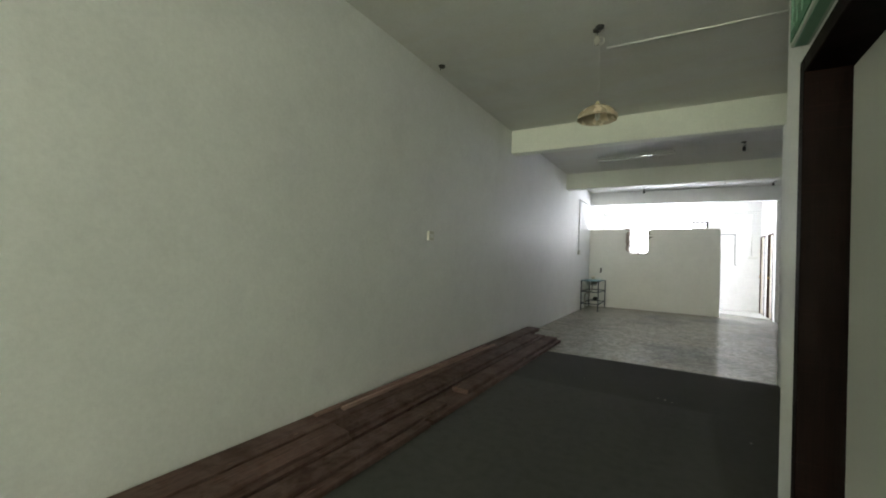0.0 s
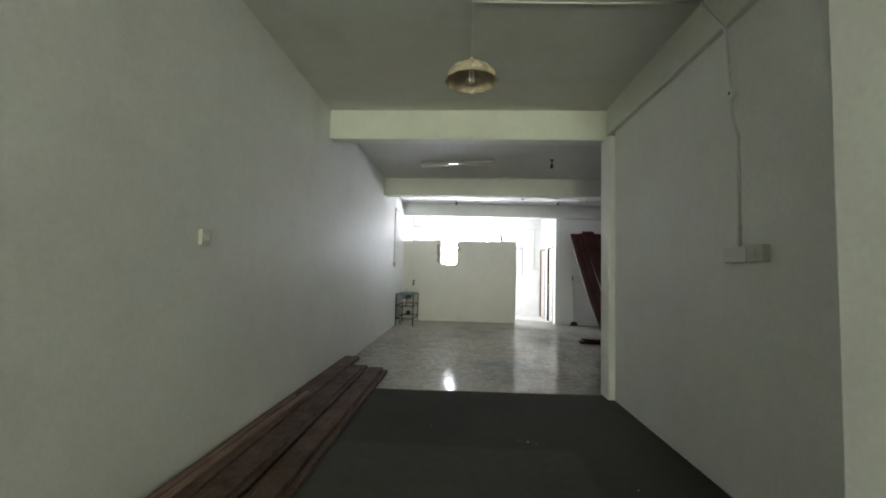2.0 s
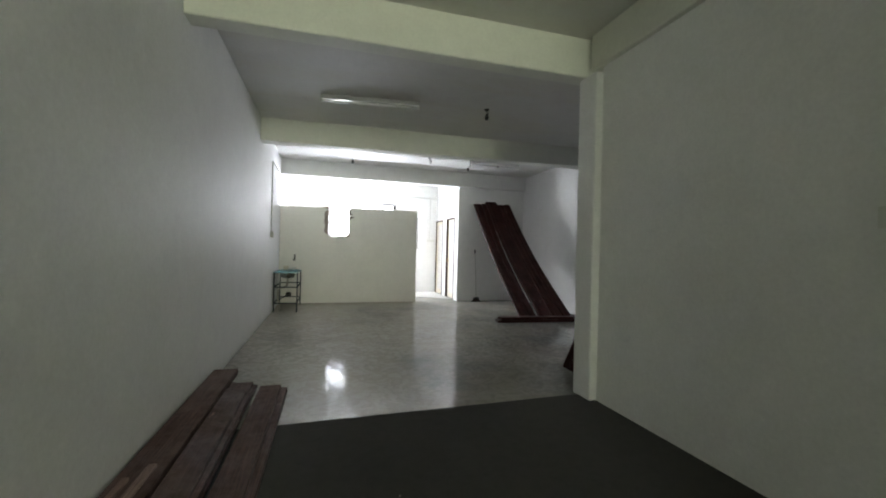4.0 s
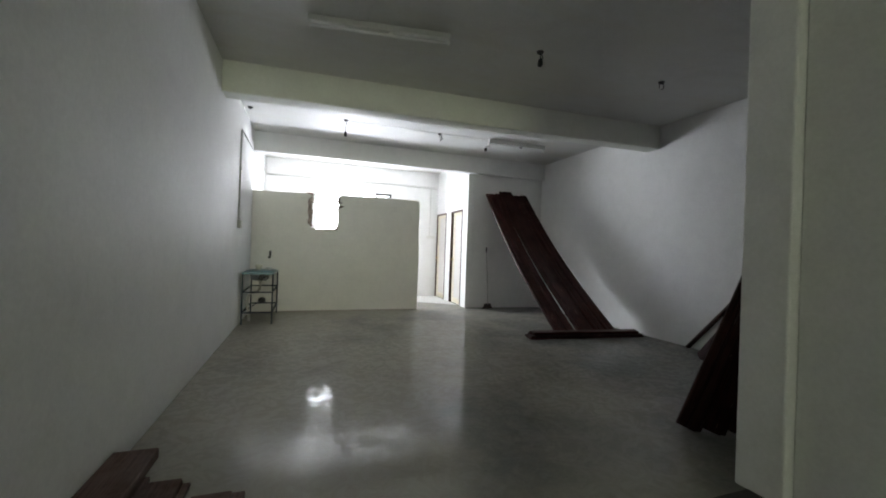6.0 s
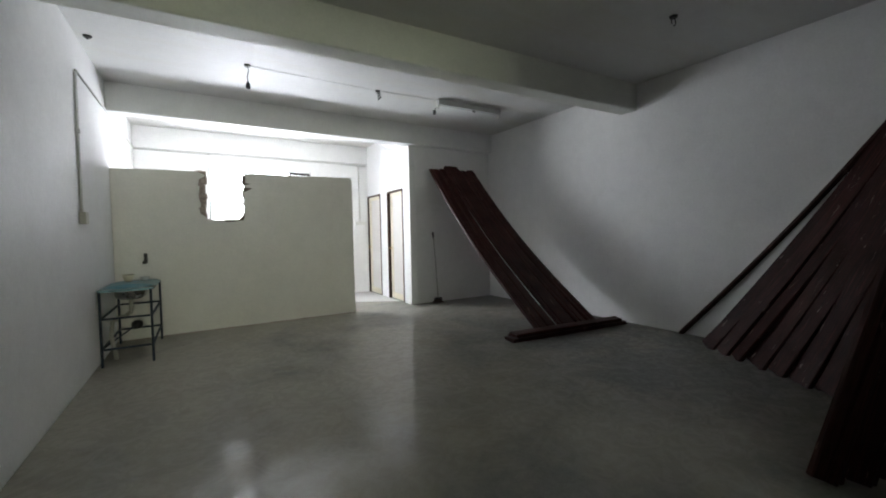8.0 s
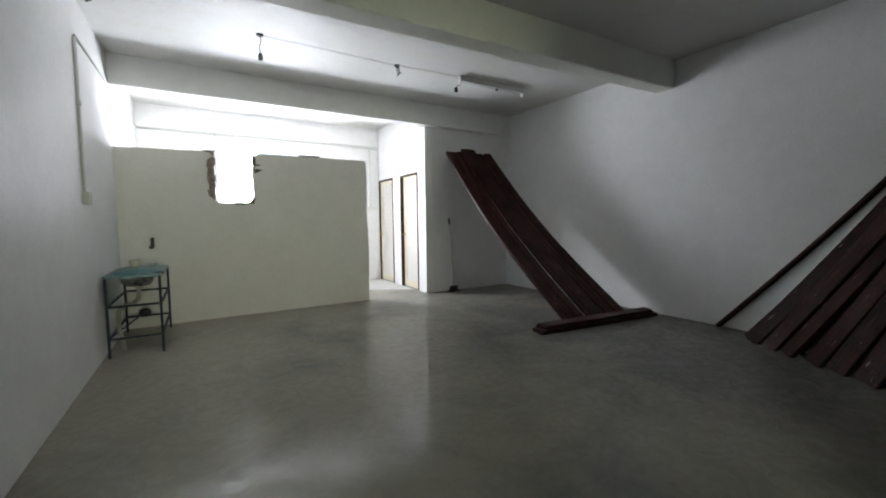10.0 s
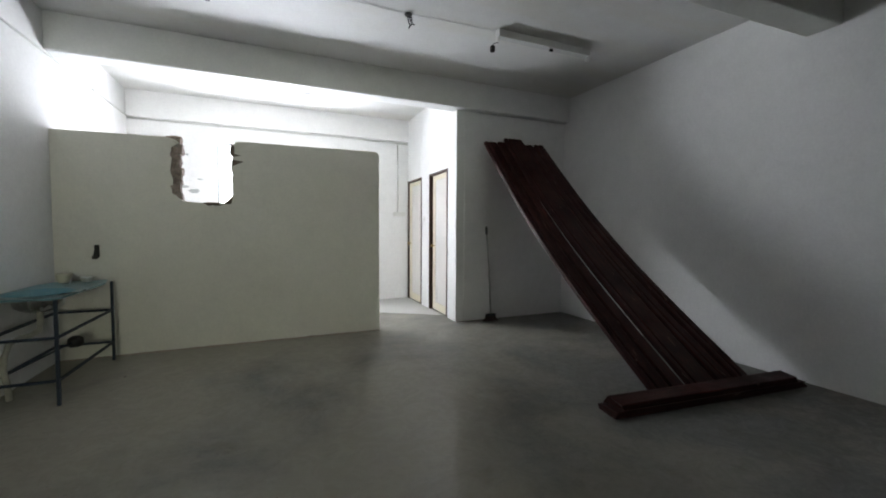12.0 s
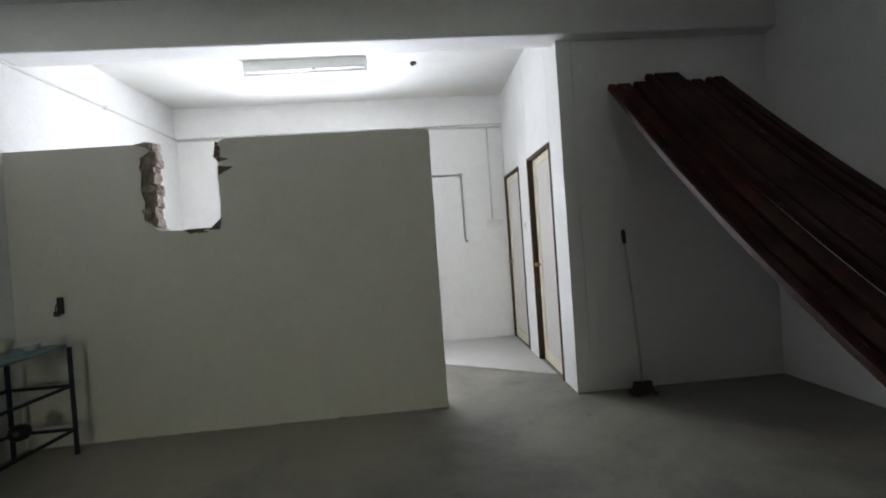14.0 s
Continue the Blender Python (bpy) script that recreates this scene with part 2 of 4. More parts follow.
# darker version of red_brown_timber for the fan of boards
DARK_TIMBER = timber("dark_red_timber", (0.012, 0.0035, 0.0033), (0.068, 0.017, 0.014), 0.52, gloss=0.16, worn=0.75)
DOOR_PAINT = plain("door_paint", (0.57, 0.57, 0.54), 0.5, var=0.05, coarse=3, fine=70)
PVC_CREAM = plain("cream_pvc", (0.72, 0.66, 0.51), 0.4, var=0.05)
PVC_PANEL = plain("grey_white_pvc_panel", (0.66, 0.63, 0.60), 0.38, var=0.05)
PVC_WHITE = plain("white_pvc", (0.72, 0.72, 0.69), 0.42, var=0.06)
DUSTY_PVC = plain("dusty_white_pvc", (0.40, 0.38, 0.34), 0.6, var=0.2, coarse=14)
AGED_PVC = plain("aged_white_pvc", (0.58, 0.57, 0.50), 0.45, var=0.12, coarse=20)
CONDUIT = plain("painted_conduit", (0.68, 0.68, 0.66), 0.5, var=0.08)
GREY_CONDUIT = plain("grey_conduit", (0.30, 0.31, 0.31), 0.45, var=0.1)
BLUE_STEEL = plain("blue_painted_steel", (0.006, 0.018, 0.040), 0.55, 0.0, var=0.30, coarse=14)
TEAL = plain("turquoise_film", (0.008, 0.21, 0.29), 0.35, var=0.22, coarse=9)
SHEET = plain("blue_grey_sheet", (0.13, 0.24, 0.27), 0.32, 0.3, var=0.15)
STEEL = plain("stainless_steel", (0.50, 0.51, 0.51), 0.30, 1.0, var=0.08)
BLACK = plain("black_plastic", (0.020, 0.020, 0.021), 0.45, var=0.25)
DARK_METAL = plain("dark_metal", (0.055, 0.052, 0.048), 0.5, 0.6, var=0.3)
GLOSS_ENAMEL = plain("glossy_white_enamel", (0.70, 0.70, 0.68), 0.12, var=0.05, bump=0.03)
WHITE_METAL = plain("white_enamel", (0.70, 0.70, 0.68), 0.35, var=0.06)
YELLOWED = plain("yellowed_plastic", (0.62, 0.55, 0.36), 0.45, var=0.12)
CREAM_PLASTIC = plain("cream_plastic", (0.66, 0.61, 0.49), 0.4, var=0.08)
TUBE_GLASS = plain("opal_tube", (0.80, 0.80, 0.79), 0.12, var=0.03)
AMBER = plain("amber_shade", (0.66, 0.55, 0.42), 0.25, var=0.25, coarse=10)
AMBER.node_tree.nodes["Principled BSDF"].inputs["Transmission Weight"].default_value = 0.35
GREEN_SIGN = plain("green_sign", (0.012, 0.15, 0.06), 0.35, var=0.06)
PALE_GREEN = plain("pale_green_lettering", (0.20, 0.36, 0.26), 0.4, var=0.06)
SIGN_WHITE = plain("sign_white", (0.46, 0.50, 0.45), 0.4, var=0.04)
BRISTLE = plain("brown_black_bristle", (0.045, 0.024, 0.019), 0.8, var=0.4, fine=200, bump=0.6)
STICK = plain("pale_broom_stick", (0.42, 0.42, 0.40), 0.45, var=0.12)
PEELED = plain("peeled_plaster", (0.40, 0.42, 0.42), 0.8, var=0.3, coarse=25)
EARTH = plain("outside_ground", (0.30, 0.29, 0.27), 0.9, var=0.2, coarse=0.6, fine=12)


def brick_material(name, col):
    n = Nodes(name)
    v = n.coords(world=True)
    info = n.t.nodes.new("ShaderNodeObjectInfo")
    a, b = n.noise(v, 28, 5, 0.65), n.noise(v, 160, 3)
    c = n.ramp(a, [(0.3, scaled(col, 0.6)), (0.7, scaled(col, 1.3))])
    c = n.mix(0.6, c, n.ramp(info.outputs["Random"], [(0, (0.7, 0.7, 0.7)), (1, (1, 1, 1))]), "MULTIPLY")
    c = n.mix(n.ramp(n.noise(v, 45, 4), [(0.52, 0.0), (0.66, 0.7)]), c, (0.34, 0.32, 0.29))
    return n.out(c, 0.9, n.bump(a, 0.7, 0.01, n.bump(b, 0.5, 0.003)))


BRICK = brick_material("broken_clay_brick", (0.40, 0.315, 0.275))
TORN = brick_material("torn_brown_plaster", (0.13, 0.088, 0.066))
MORTAR = brick_material("broken_mortar", (0.36, 0.32, 0.29))

g = Nodes("window_glass")
g.out((0.95, 0.97, 0.96), 0.02)
g.bsdf.inputs["Transmission Weight"].default_value = 1.0
GLASS = g.mat


# ---- mesh helpers ----
def box(bm, x0, x1, y0, y1, z0, z1, bevel=0.0, seg=1):
    made = bmesh.ops.create_cube(bm, size=1.0, matrix=Matrix.Translation(((x0 + x1) / 2, (y0 + y1) / 2, (z0 + z1) / 2))
                                 @ Matrix.Diagonal((abs(x1 - x0), abs(y1 - y0), abs(z1 - z0), 1)))
    if bevel:
        edges = list({e for v in made["verts"] for e in v.link_edges})
        bmesh.ops.bevel(bm, geom=edges, offset=bevel, segments=seg, affect="EDGES", profile=0.5)
    return bm


def sweep(bm, pts, r, n=8, closed=False):
    """A round bar along a polyline."""
    pts = [Vector(p) for p in pts]
    rings = []
    for i, p in enumerate(pts):
        a, b = pts[max(i - 1, 0)], pts[min(i + 1, len(pts) - 1)]
        d = (b - a).normalized()
        u = d.cross(Vector((0.13, 0.31, 0.94)))
        if u.length < 0.05:
            u = d.cross(Vector((1, 0, 0)))
        u.normalize()
        w = d.cross(u)
        rad = r[i] if isinstance(r, (list, tuple)) else r
        rings.append([bm.verts.new(p + rad * (math.cos(k * math.tau / n) * u + math.sin(k * math.tau / n) * w)) for k in range(n)])
    for a, b in zip(rings, rings[1:]):
        for k in range(n):
            bm.faces.new((a[k], a[(k + 1) % n], b[(k + 1) % n], b[k]))
    bm.faces.new(rings[0][::-1])
    bm.faces.new(rings[-1])
    return bm


def lathe(bm, profile, n=24, at=(0, 0, 0), wob=0.0):
    """Turns (radius, z) points round a vertical axis."""
    c = Vector(at)
    rings = []
    for r, z in profile:
        rings.append([bm.verts.new(c + Vector(((r * (1 + wob * math.cos(k * math.tau / n * (n // 3)))) * math.cos(k * math.tau / n),
                                               (r * (1 + wob * math.cos(k * math.tau / n * (n // 3)))) * math.sin(k * math.tau / n), z))) for k in range(n)])
    for a, b in zip(rings, rings[1:]):
        for k in range(n):
            bm.faces.new((a[k], a[(k + 1) % n], b[(k + 1) % n], b[k]))
    for ring, flip in ((rings[0], True), (rings[-1], False)):
        if flip:
            bm.faces.new(ring[::-1])
        else:
            bm.faces.new(ring)
    return bm


def part(name, bm, material, parent=None, label="", smooth=False):
    """Links a bmesh as one mesh object, under a thing or a part."""
    bmesh.ops.recalc_face_normals(bm, faces=bm.faces)
    me = bpy.data.meshes.new(name)
    bm.to_mesh(me)
    bm.free()
    for m in (material if isinstance(material, (list, tuple)) else [material]):
        me.materials.append(m)
    if smooth:
        for p in me.polygons:
            p.use_smooth = True
    ob = new(name, me)
    if parent is not None:
        ob.parent = parent
    if label:
        ob["label"] = label
    return ob


def thing(name, m, label, category, group="", kind=""):
    ob = new(name)
    ob.empty_display_size = 0.1
    ob.matrix_world = m
    return tagged(ob, label, category, group, kind)


def nb():
    return bmesh.new()


def wall(name, label, boxes, material=None, bevel=0.006):
    bm = nb()
    for b in boxes:
        box(bm, *b, bevel=bevel, seg=2)
    return tagged(part(name, bm, material or WALL), label, "wall", kind="structure")


# ---- large structure ----
bm = nb()
box(bm, XL - 0.2, XR + 0.2, Y_FRONT - 0.3, Y_BACK + 0.3, -0.15, 0.0)
tagged(part("floor", bm, CEMENT), "grey trowelled cement floor with shiny worn patches", "floor", kind="structure")
bm = nb()
box(bm, XL - 0.2, XR + 0.2, Y_FRONT - 0.3, Y_BACK + 0.3, H, H + 0.15)
tagged(part("ceiling", bm, CEIL), "off-white plastered concrete ceiling with faint stains", "ceiling", kind="structure")
bm = nb()
box(bm, -60, 60, -60, 80, -0.5, -0.16)
tagged(part("ground", bm, EARTH), "pale concrete yard outside the building", "ground", kind="structure")

# paler sheet over the rear floor, cut off along a slightly wobbling diagonal
bm = nb()
edge = [(0.60 + 1.21 * i / 20, 14.09 - 0.74 * i / 20 + 0.02 * noise.noise((i * 0.6, 0, 5))) for i in range(21)]
loop = [(XL, 12.93), (0.60, 12.93)] + edge + [(XO, Y_BACK), (XL, Y_BACK)]
up = [bm.verts.new((x, y, 0.005)) for x, y in loop]
dn = [bm.verts.new((x, y, -0.02)) for x, y in loop]
bm.faces.new(up)
for i in range(len(loop)):
    j = (i + 1) % len(loop)
    bm.faces.new((up[i], up[j], dn[j], dn[i]))
tagged(part("floor_rear", bm, PALE_FLOOR), "pale floor area of the rear room, ending along a diagonal line", "floor", kind="structure")
wall("wall_west", "long white plastered party wall", [(XL - 0.2, XL, Y_FRONT - 0.2, Y_BACK + 0.2, 0, H)])
wall("wall_east", "white plastered party wall behind leaning boards", [(XR, XR + 0.2, Y_COL - 0.2, Y_BACK + 0.2, 0, H)])
# passage wall with its pilaster, and the wall that closes the side room
wall("wall_passage", "white plastered wall of the passage", [(XC, XC + 0.15, 2.95, Y_COL - 0.243, 0, H)])
wall("wall_side_room", "white plastered wall behind the fan of boards", [(XC + 0.153, XR, Y_COL - 0.2, Y_COL, 0, H)])
bm = nb()
box(bm, 0.83, XC + 0.15, Y_COL - 0.24, Y_COL, 0, H_BEAM, 0.012, 2)
tagged(part("pilaster", bm, WALL), "plastered pilaster at the end of the passage wall", "pilaster", kind="structure")
# side room with the brown-framed door
D0, D1, DTOP = 1.79, 2.69, 2.09
wall("wall_door_side", "white wall with a brown-framed door", [
    (XD, XD + 0.20, Y_FRONT, D0, 0, H), (XD, XD + 0.20, D1, 2.95, 0, H), (XD, XD + 0.20, D0 + 0.001, D1 - 0.001, DTOP, H),
    (XD + 0.201, XC + 0.15, 2.81, 2.948, 0, H)])
# front wall with the shop opening behind the camera
wall("wall_front", "front wall with a wide shop opening", [
    (XL, -2.2, Y_FRONT - 0.15, Y_FRONT, 0, H), (0.1, XD, Y_FRONT - 0.15, Y_FRONT, 0, H), (-2.199, 0.099, Y_FRONT - 0.15, Y_FRONT, 2.45, H)])
# back wall round the window
wx0, wx1, wz0, wz1 = WIN
wall("wall_back", "white plastered back wall with a window", [
    (XL, wx0, Y_BACK, Y_BACK + 0.15, 0, H), (wx1, XR, Y_BACK, Y_BACK + 0.15, 0, H),
    (wx0 + 0.001, wx1 - 0.001, Y_BACK, Y_BACK + 0.15, 0, wz0), (wx0 + 0.001, wx1 - 0.001, Y_BACK, Y_BACK + 0.15, wz1, H)], bevel=0.003)
# wall beside the doorway, and the wall with two small doors
wall("wall_return", "white plastered wall beside the rear doorway", [(XO + 0.12, XR, Y_RET, Y_RET + 0.12, 0, H_BEAM)])
DOORS = [(13.15, 13.88), (14.23, 14.965)]
DH = 2.15
wall("wall_wash_rooms", "white wall with two small wash-room doors", [
    (XO, XO + 0.12, Y_RET, DOORS[0][0], 0, H_BEAM), (XO, XO + 0.119, 12.984, DOORS[0][0], H_BEAM + 0.001, H),
    (XO, XO + 0.12, DOORS[0][1], DOORS[1][0], 0, H),
    (XO, XO + 0.119, DOORS[0][0] + 0.001, DOORS[0][1] - 0.001, DH, H), (XO, XO + 0.119, DOORS[1][0] + 0.001, DOORS[1][1] - 0.001, DH, H)], bevel=0.004)


def beam(name, x0, x1, ya, yb, thick, z0, label, material=None):
    """A beam across the room; its front runs from ya at x0 to yb at x1."""
    bm = nb()
    box(bm, x0, x1, 0, thick, z0, H + 0.01, 0.014, 2)
    for v in bm.verts:
        v.co.y += ya + (yb - ya) * (v.co.x - x0) / (x1 - x0)
    return tagged(part(name, bm, material or BEAM), label, "beam", kind="structure")


beam("beam_1", XL, XC + 0.05, 6.42, 6.38, 0.18, H_BEAM, "cream-painted concrete beam across the passage end")
beam("beam_2", XL, XR, 9.84, 9.62, 0.24, H_BEAM, "cream-painted concrete beam across the room")
beam("beam_3", XL, XR, 12.735, 12.745, 0.235, H_BEAM, "white concrete beam over the rear doorway", WALL)
bm = nb()
box(bm, XL, XO - 0.001, Y_BACK - 0.05, Y_BACK + 0.01, 2.86, H + 0.01, 0.01, 2)
tagged(part("beam_4", bm, WALL), "white concrete beam along the back wall", "beam", kind="structure")
bm = nb()
box(bm, XC - 0.05, XC + 0.05, 2.955, 6.335, 2.93, H + 0.01, 0.012, 2)
tagged(part("beam_5", bm, BEAM), "shallow concrete beam along the passage wall", "beam", kind="structure")

# charcoal carpet in the passage
bm = nb()
n_x = 40
top = [bm.verts.new((XL + 0.004 + (XC - 0.006 - XL) * i / n_x, 6.305 + 0.095 * i / n_x + 0.008 * noise.noise((i * 0.37, 3.1, 0)), 0.007)) for i in range(n_x + 1)]
near = [bm.verts.new((v.co.x, Y_FRONT + 0.02, 0.007)) for v in top]
lowt = [bm.verts.new((v.co.x, v.co.y + 0.002, 0.0005)) for v in top]
for i in range(n_x):
    bm.faces.new((near[i], near[i + 1], top[i + 1], top[i]))
    bm.faces.new((top[i], top[i + 1], lowt[i + 1], lowt[i]))
tagged(part("carpet", bm, CARPET), "charcoal needle-felt carpet, worn, ending at the cement", "carpet", kind="structure")


# ---- broken partition ----
def partition():
    x0, x1, y, t = XL, 0.728, Y_PART - 0.015, 0.115
    rnd = random.Random(4)
    left = [(-1.47, 2.203), (-1.40, 2.180), (-1.365, 2.15)]
    z = 2.10
    while z > 1.63:
        left.append((-1.437 + 0.02 * noise.noise((z * 7.0, 1.3, 0)) + rnd.uniform(-0.010, 0.010), z))
        z -= rnd.uniform(0.03, 0.06)
    left += [(-1.405, 1.61), (-1.362, 1.565), (-1.335, 1.552)]
    floor_n = [(-1.20, 1.545), (-1.05, 1.538), (-0.965, 1.545), (-0.925, 1.58)]
    right, z = [], 1.64
    while z < 2.15:
        right.append((-0.892 + 0.018 * noise.noise((z * 9.0, 4.2, 0)) + rnd.uniform(-0.007, 0.007), z))
        z += rnd.uniform(0.025, 0.05)
    right += [(-0.880, 2.175), (-0.845, 2.213), (-0.79, 2.218)]
    outline = [(x0, 0), (x0, 2.19)] + left + floor_n + right + [(-0.1, 2.222), (0.3, 2.226), (x1 - 0.03, 2.228), (x1, 2.20), (x1 + 0.006, 0)]
    n0, n1 = 2, 2 + len(left) + len(floor_n) + len(right) - 1
    bm = nb()
    front, back = [], []
    for i, (px, pz) in enumerate(outline):
        skew = 0.045 * (px - x0) / (x1 - x0) - 0.02
        front.append(bm.verts.new((px, y + skew, pz)))
        dx = dz = 0.0
        if n0 < i < n1:
            dx, dz = rnd.uniform(-0.018, 0.018), rnd.uniform(-0.012, 0.012)
        back.append(bm.verts.new((px + dx, y + t + skew, pz + dz)))
    bm.faces.new(front)
    bm.faces.new(back[::-1])
    n = len(outline)
    for i in range(n):
        f = bm.faces.new((front[i], back[i], back[(i + 1) % n], front[(i + 1) % n]))
        if n0 < i < n1:
            f.material_index = 1
    wall_ob = tagged(part("partition", bm, [CREAM, MORTAR]), "cream plastered brick partition with a broken-out notch", "wall", kind="structure")
    # brick ends left standing in the broken edge
    def lump(xa, xb, ya, yb, za, zb, rough):
        bmb = nb()
        box(bmb, xa, xb, ya, yb, za, zb)
        bmesh.ops.subdivide_edges(bmb, edges=list(bmb.edges), cuts=3, use_grid_fill=True)
        mid = Vector(((xa + xb) / 2, (ya + yb) / 2, (za + zb) / 2))
        for v in bmb.verts:
            d = v.co - mid
            v.co = mid + d * (1.0 - 1.2 * max(0.0, d.length - 0.055)) + rough * noise.noise_vector(v.co * 26.0) + 0.5 * rough * noise.noise_vector(v.co * 70.0)
        part("brick", bmb, BRICK, wall_ob)

    zc, k = 1.585, 0
    while zc < 2.15:
        hgt = rnd.uniform(0.045, 0.095)
        reach = -1.362 + 0.032 * noise.noise((zc * 5.5, 8.1, 0)) + rnd.uniform(-0.016, 0.016)
        lump(-1.49, reach, y + 0.012 + rnd.uniform(0, 0.012), y + 0.112, zc - 0.006, zc + hgt + 0.008, 0.014)
        if k % 2:
            lump(-1.46, reach - 0.025, y - 0.002, y + 0.06, zc + 0.012, zc + hgt - 0.014, 0.014)
        zc += hgt + 0.004
        k += 1
    lump(-1.50, -1.40, y + 0.004, y + 0.10, 2.13, 2.178, 0.012)
    # chips in the plaster beside the notch, and the rough joint at the floor
    for tri in (((-0.885, 1.945), (-0.885, 2.015), (-0.775, 2.002)), ((-0.89, 2.045), (-0.885, 2.085), (-0.80, 2.062)), ((-0.915, 2.08), (-0.895, 2.20), (-0.862, 2.15)), ((-0.915, 2.08), (-0.862, 2.15), (-0.868, 2.04)), ((-0.985, 1.535), (-0.905, 1.535), (-0.885, 1.625)), ((-1.17, 1.546), (-1.12, 1.512), (-0.98, 1.546)), ((-1.06, 1.546), (-1.07, 1.514), (-0.985, 1.520))):
        bmb = nb()
        f0 = [bmb.verts.new((px, y - 0.022 + 0.045 * (px - x0) / (x1 - x0), pz)) for px, pz in tri]
        f1 = [bmb.verts.new((px, y + 0.05, pz)) for px, pz in tri]
        bmb.faces.new(f0)
        for a in range(3):
            bmb.faces.new((f0[a], f0[(a + 1) % 3], f1[(a + 1) % 3], f1[a]))
        part("chip", bmb, TORN, wall_ob)
    bmb = nb()
    lo, hi = [], []
    for i in range(61):
        px = x0 + (x1 - x0) * i / 60
        sk = 0.045 * (px - x0) / (x1 - x0) - 0.02
        lo.append(bmb.verts.new((px, y + sk - 0.010 - 0.006 * noise.noise((i * 0.5, 1, 0)), 0.0008)))
        hi.append(bmb.verts.new((px, y + sk - 0.0006, 0.008 + 0.012 * abs(noise.noise((i * 0.35, 7, 0))))))
    for i in range(60):
        bmb.faces.new((lo[i], lo[i + 1], hi[i + 1], hi[i]))
    part("base_joint", bmb, BRICK, wall_ob, "rough brown joint at the foot of the wall")
    bmb = nb()
    box(bmb, -1.16, -0.99, y + 0.012, y + 0.10, 1.518, 1.553, 0.008, 1)
    part("brick", bmb, BRICK, wall_ob)
    return wall_ob


partition()


# ---- doors ----
def framed_door(name, m, width, height, face, reveal, frame_mat, label, leaf_parts):
    """A door in local x (width), y (into the wall), z up. leaf_parts adds the leaf."""
    d = thing(name, m, label, "door", kind="structure")
    bm = nb()
    box(bm, 0, face, -0.008, reveal, 0, height, 0.004, 2)
    part("jamb", bm, frame_mat, d)
    bm = nb()
    box(bm, width - face, width, -0.008, reveal, 0, height, 0.004, 2)
    part("jamb", bm, frame_mat, d)
    bm = nb()
    box(bm, face + 0.0005, width - face - 0.0005, -0.008, reveal, height - face, height - 0.0005, 0.004, 2)
    part("head", bm, frame_mat, d)
    leaf_parts(d)
    return d


def near_leaf(d):
    w = D1 - D0
    bm = nb()
    box(bm, 0.066, w - 0.066, 0.124, 0.161, 0.006, DTOP - 0.066, 0.003, 1)
    leaf = part("door_leaf", bm, DOOR_PAINT, d, "pale painted flush door leaf")
    for z in (0.35, 1.75):
        bm = nb()
        sweep(bm, [(w - 0.070, 0.120, z - 0.045), (w - 0.070, 0.120, z + 0.045)], 0.006, 8)
        part("hinge", bm, DARK_METAL, leaf)


framed_door("door_1", Matrix.Translation((XD, D1, 0)) @ Matrix.Rotation(radians(-90), 4, "Z"), D1 - D0, DTOP, 0.062, 0.199, FRAME_WOOD,
            "closed pale flush door in a dark varnished frame", near_leaf)


def wash_leaf(width, ajar, knob, edge):
    def add(d):
        x0, x1, z1 = 0.034, width - 0.034, DH - 0.036
        leaf = thing("door_leaf", Matrix.Identity(4), "cream plastic door leaf with a pale panel", "door")
        del leaf["category"]
        leaf.parent = d
        hinge = Matrix.Translation((x1, 0.018, 0)) @ Matrix.Rotation(radians(-ajar), 4, "Z")
        leaf.matrix_local = hinge
        w = x1 - x0 - 0.004
        for a, b in ((-w, -w + 0.11), (-0.07, 0)):
            bm = nb()
            box(bm, a, b, 0, 0.035, 0.012, z1, 0.004, 1)
            part("stile", bm, edge, leaf)
        for a, b in ((0.012, 0.13), (z1 - 0.075, z1 - 0.001)):
            bm = nb()
            box(bm, -w + 0.1105, -0.0705, 0.001, 0.034, a, b, 0.004, 1)
            part("rail", bm, edge, leaf)
        bm = nb()
        box(bm, -w + 0.109, -0.069, 0.011, 0.024, 0.128, z1 - 0.073)
        for i in range(1, 5):
            x = -w + 0.11 + (w - 0.18) * i / 5
            box(bm, x - 0.004, x + 0.004, 0.0085, 0.012, 0.13, z1 - 0.075)
        part("panel", bm, PVC_PANEL, leaf)
        bm = nb()
        lathe(bm, [(0.001, 0.0), (0.016, 0.001), (0.010, 0.018), (0.024, 0.034), (0.026, 0.046), (0.016, 0.056), (0.001, 0.057)], 16)
        bmesh.ops.transform(bm, matrix=Matrix.Translation((-w + 0.066, -0.001, 1.02)) @ Matrix.Rotation(radians(90), 4, "X"), verts=bm.verts)
        part("knob", bm, knob, leaf, "brass-coloured door knob", True)
    return add


BRASS = plain("dull_brass", (0.42, 0.28, 0.10), 0.35, 1.0, var=0.15)
for i, ((a, b), ajar) in enumerate(zip(DOORS, (2.5, 0))):
    framed_door("door_%d" % (i + 2), Matrix.Translation((XO, b - 0.001, 0)) @ Matrix.Rotation(radians(-90), 4, "Z"), b - a - 0.002, DH - 0.001, 0.032, 0.119,
                WASH_FRAME, ("slightly open cream plastic wash-room door in a brown frame", "closed cream plastic wash-room door in a brown frame")[i],
                wash_leaf(b - a - 0.002, ajar, BRASS, PVC_CREAM))

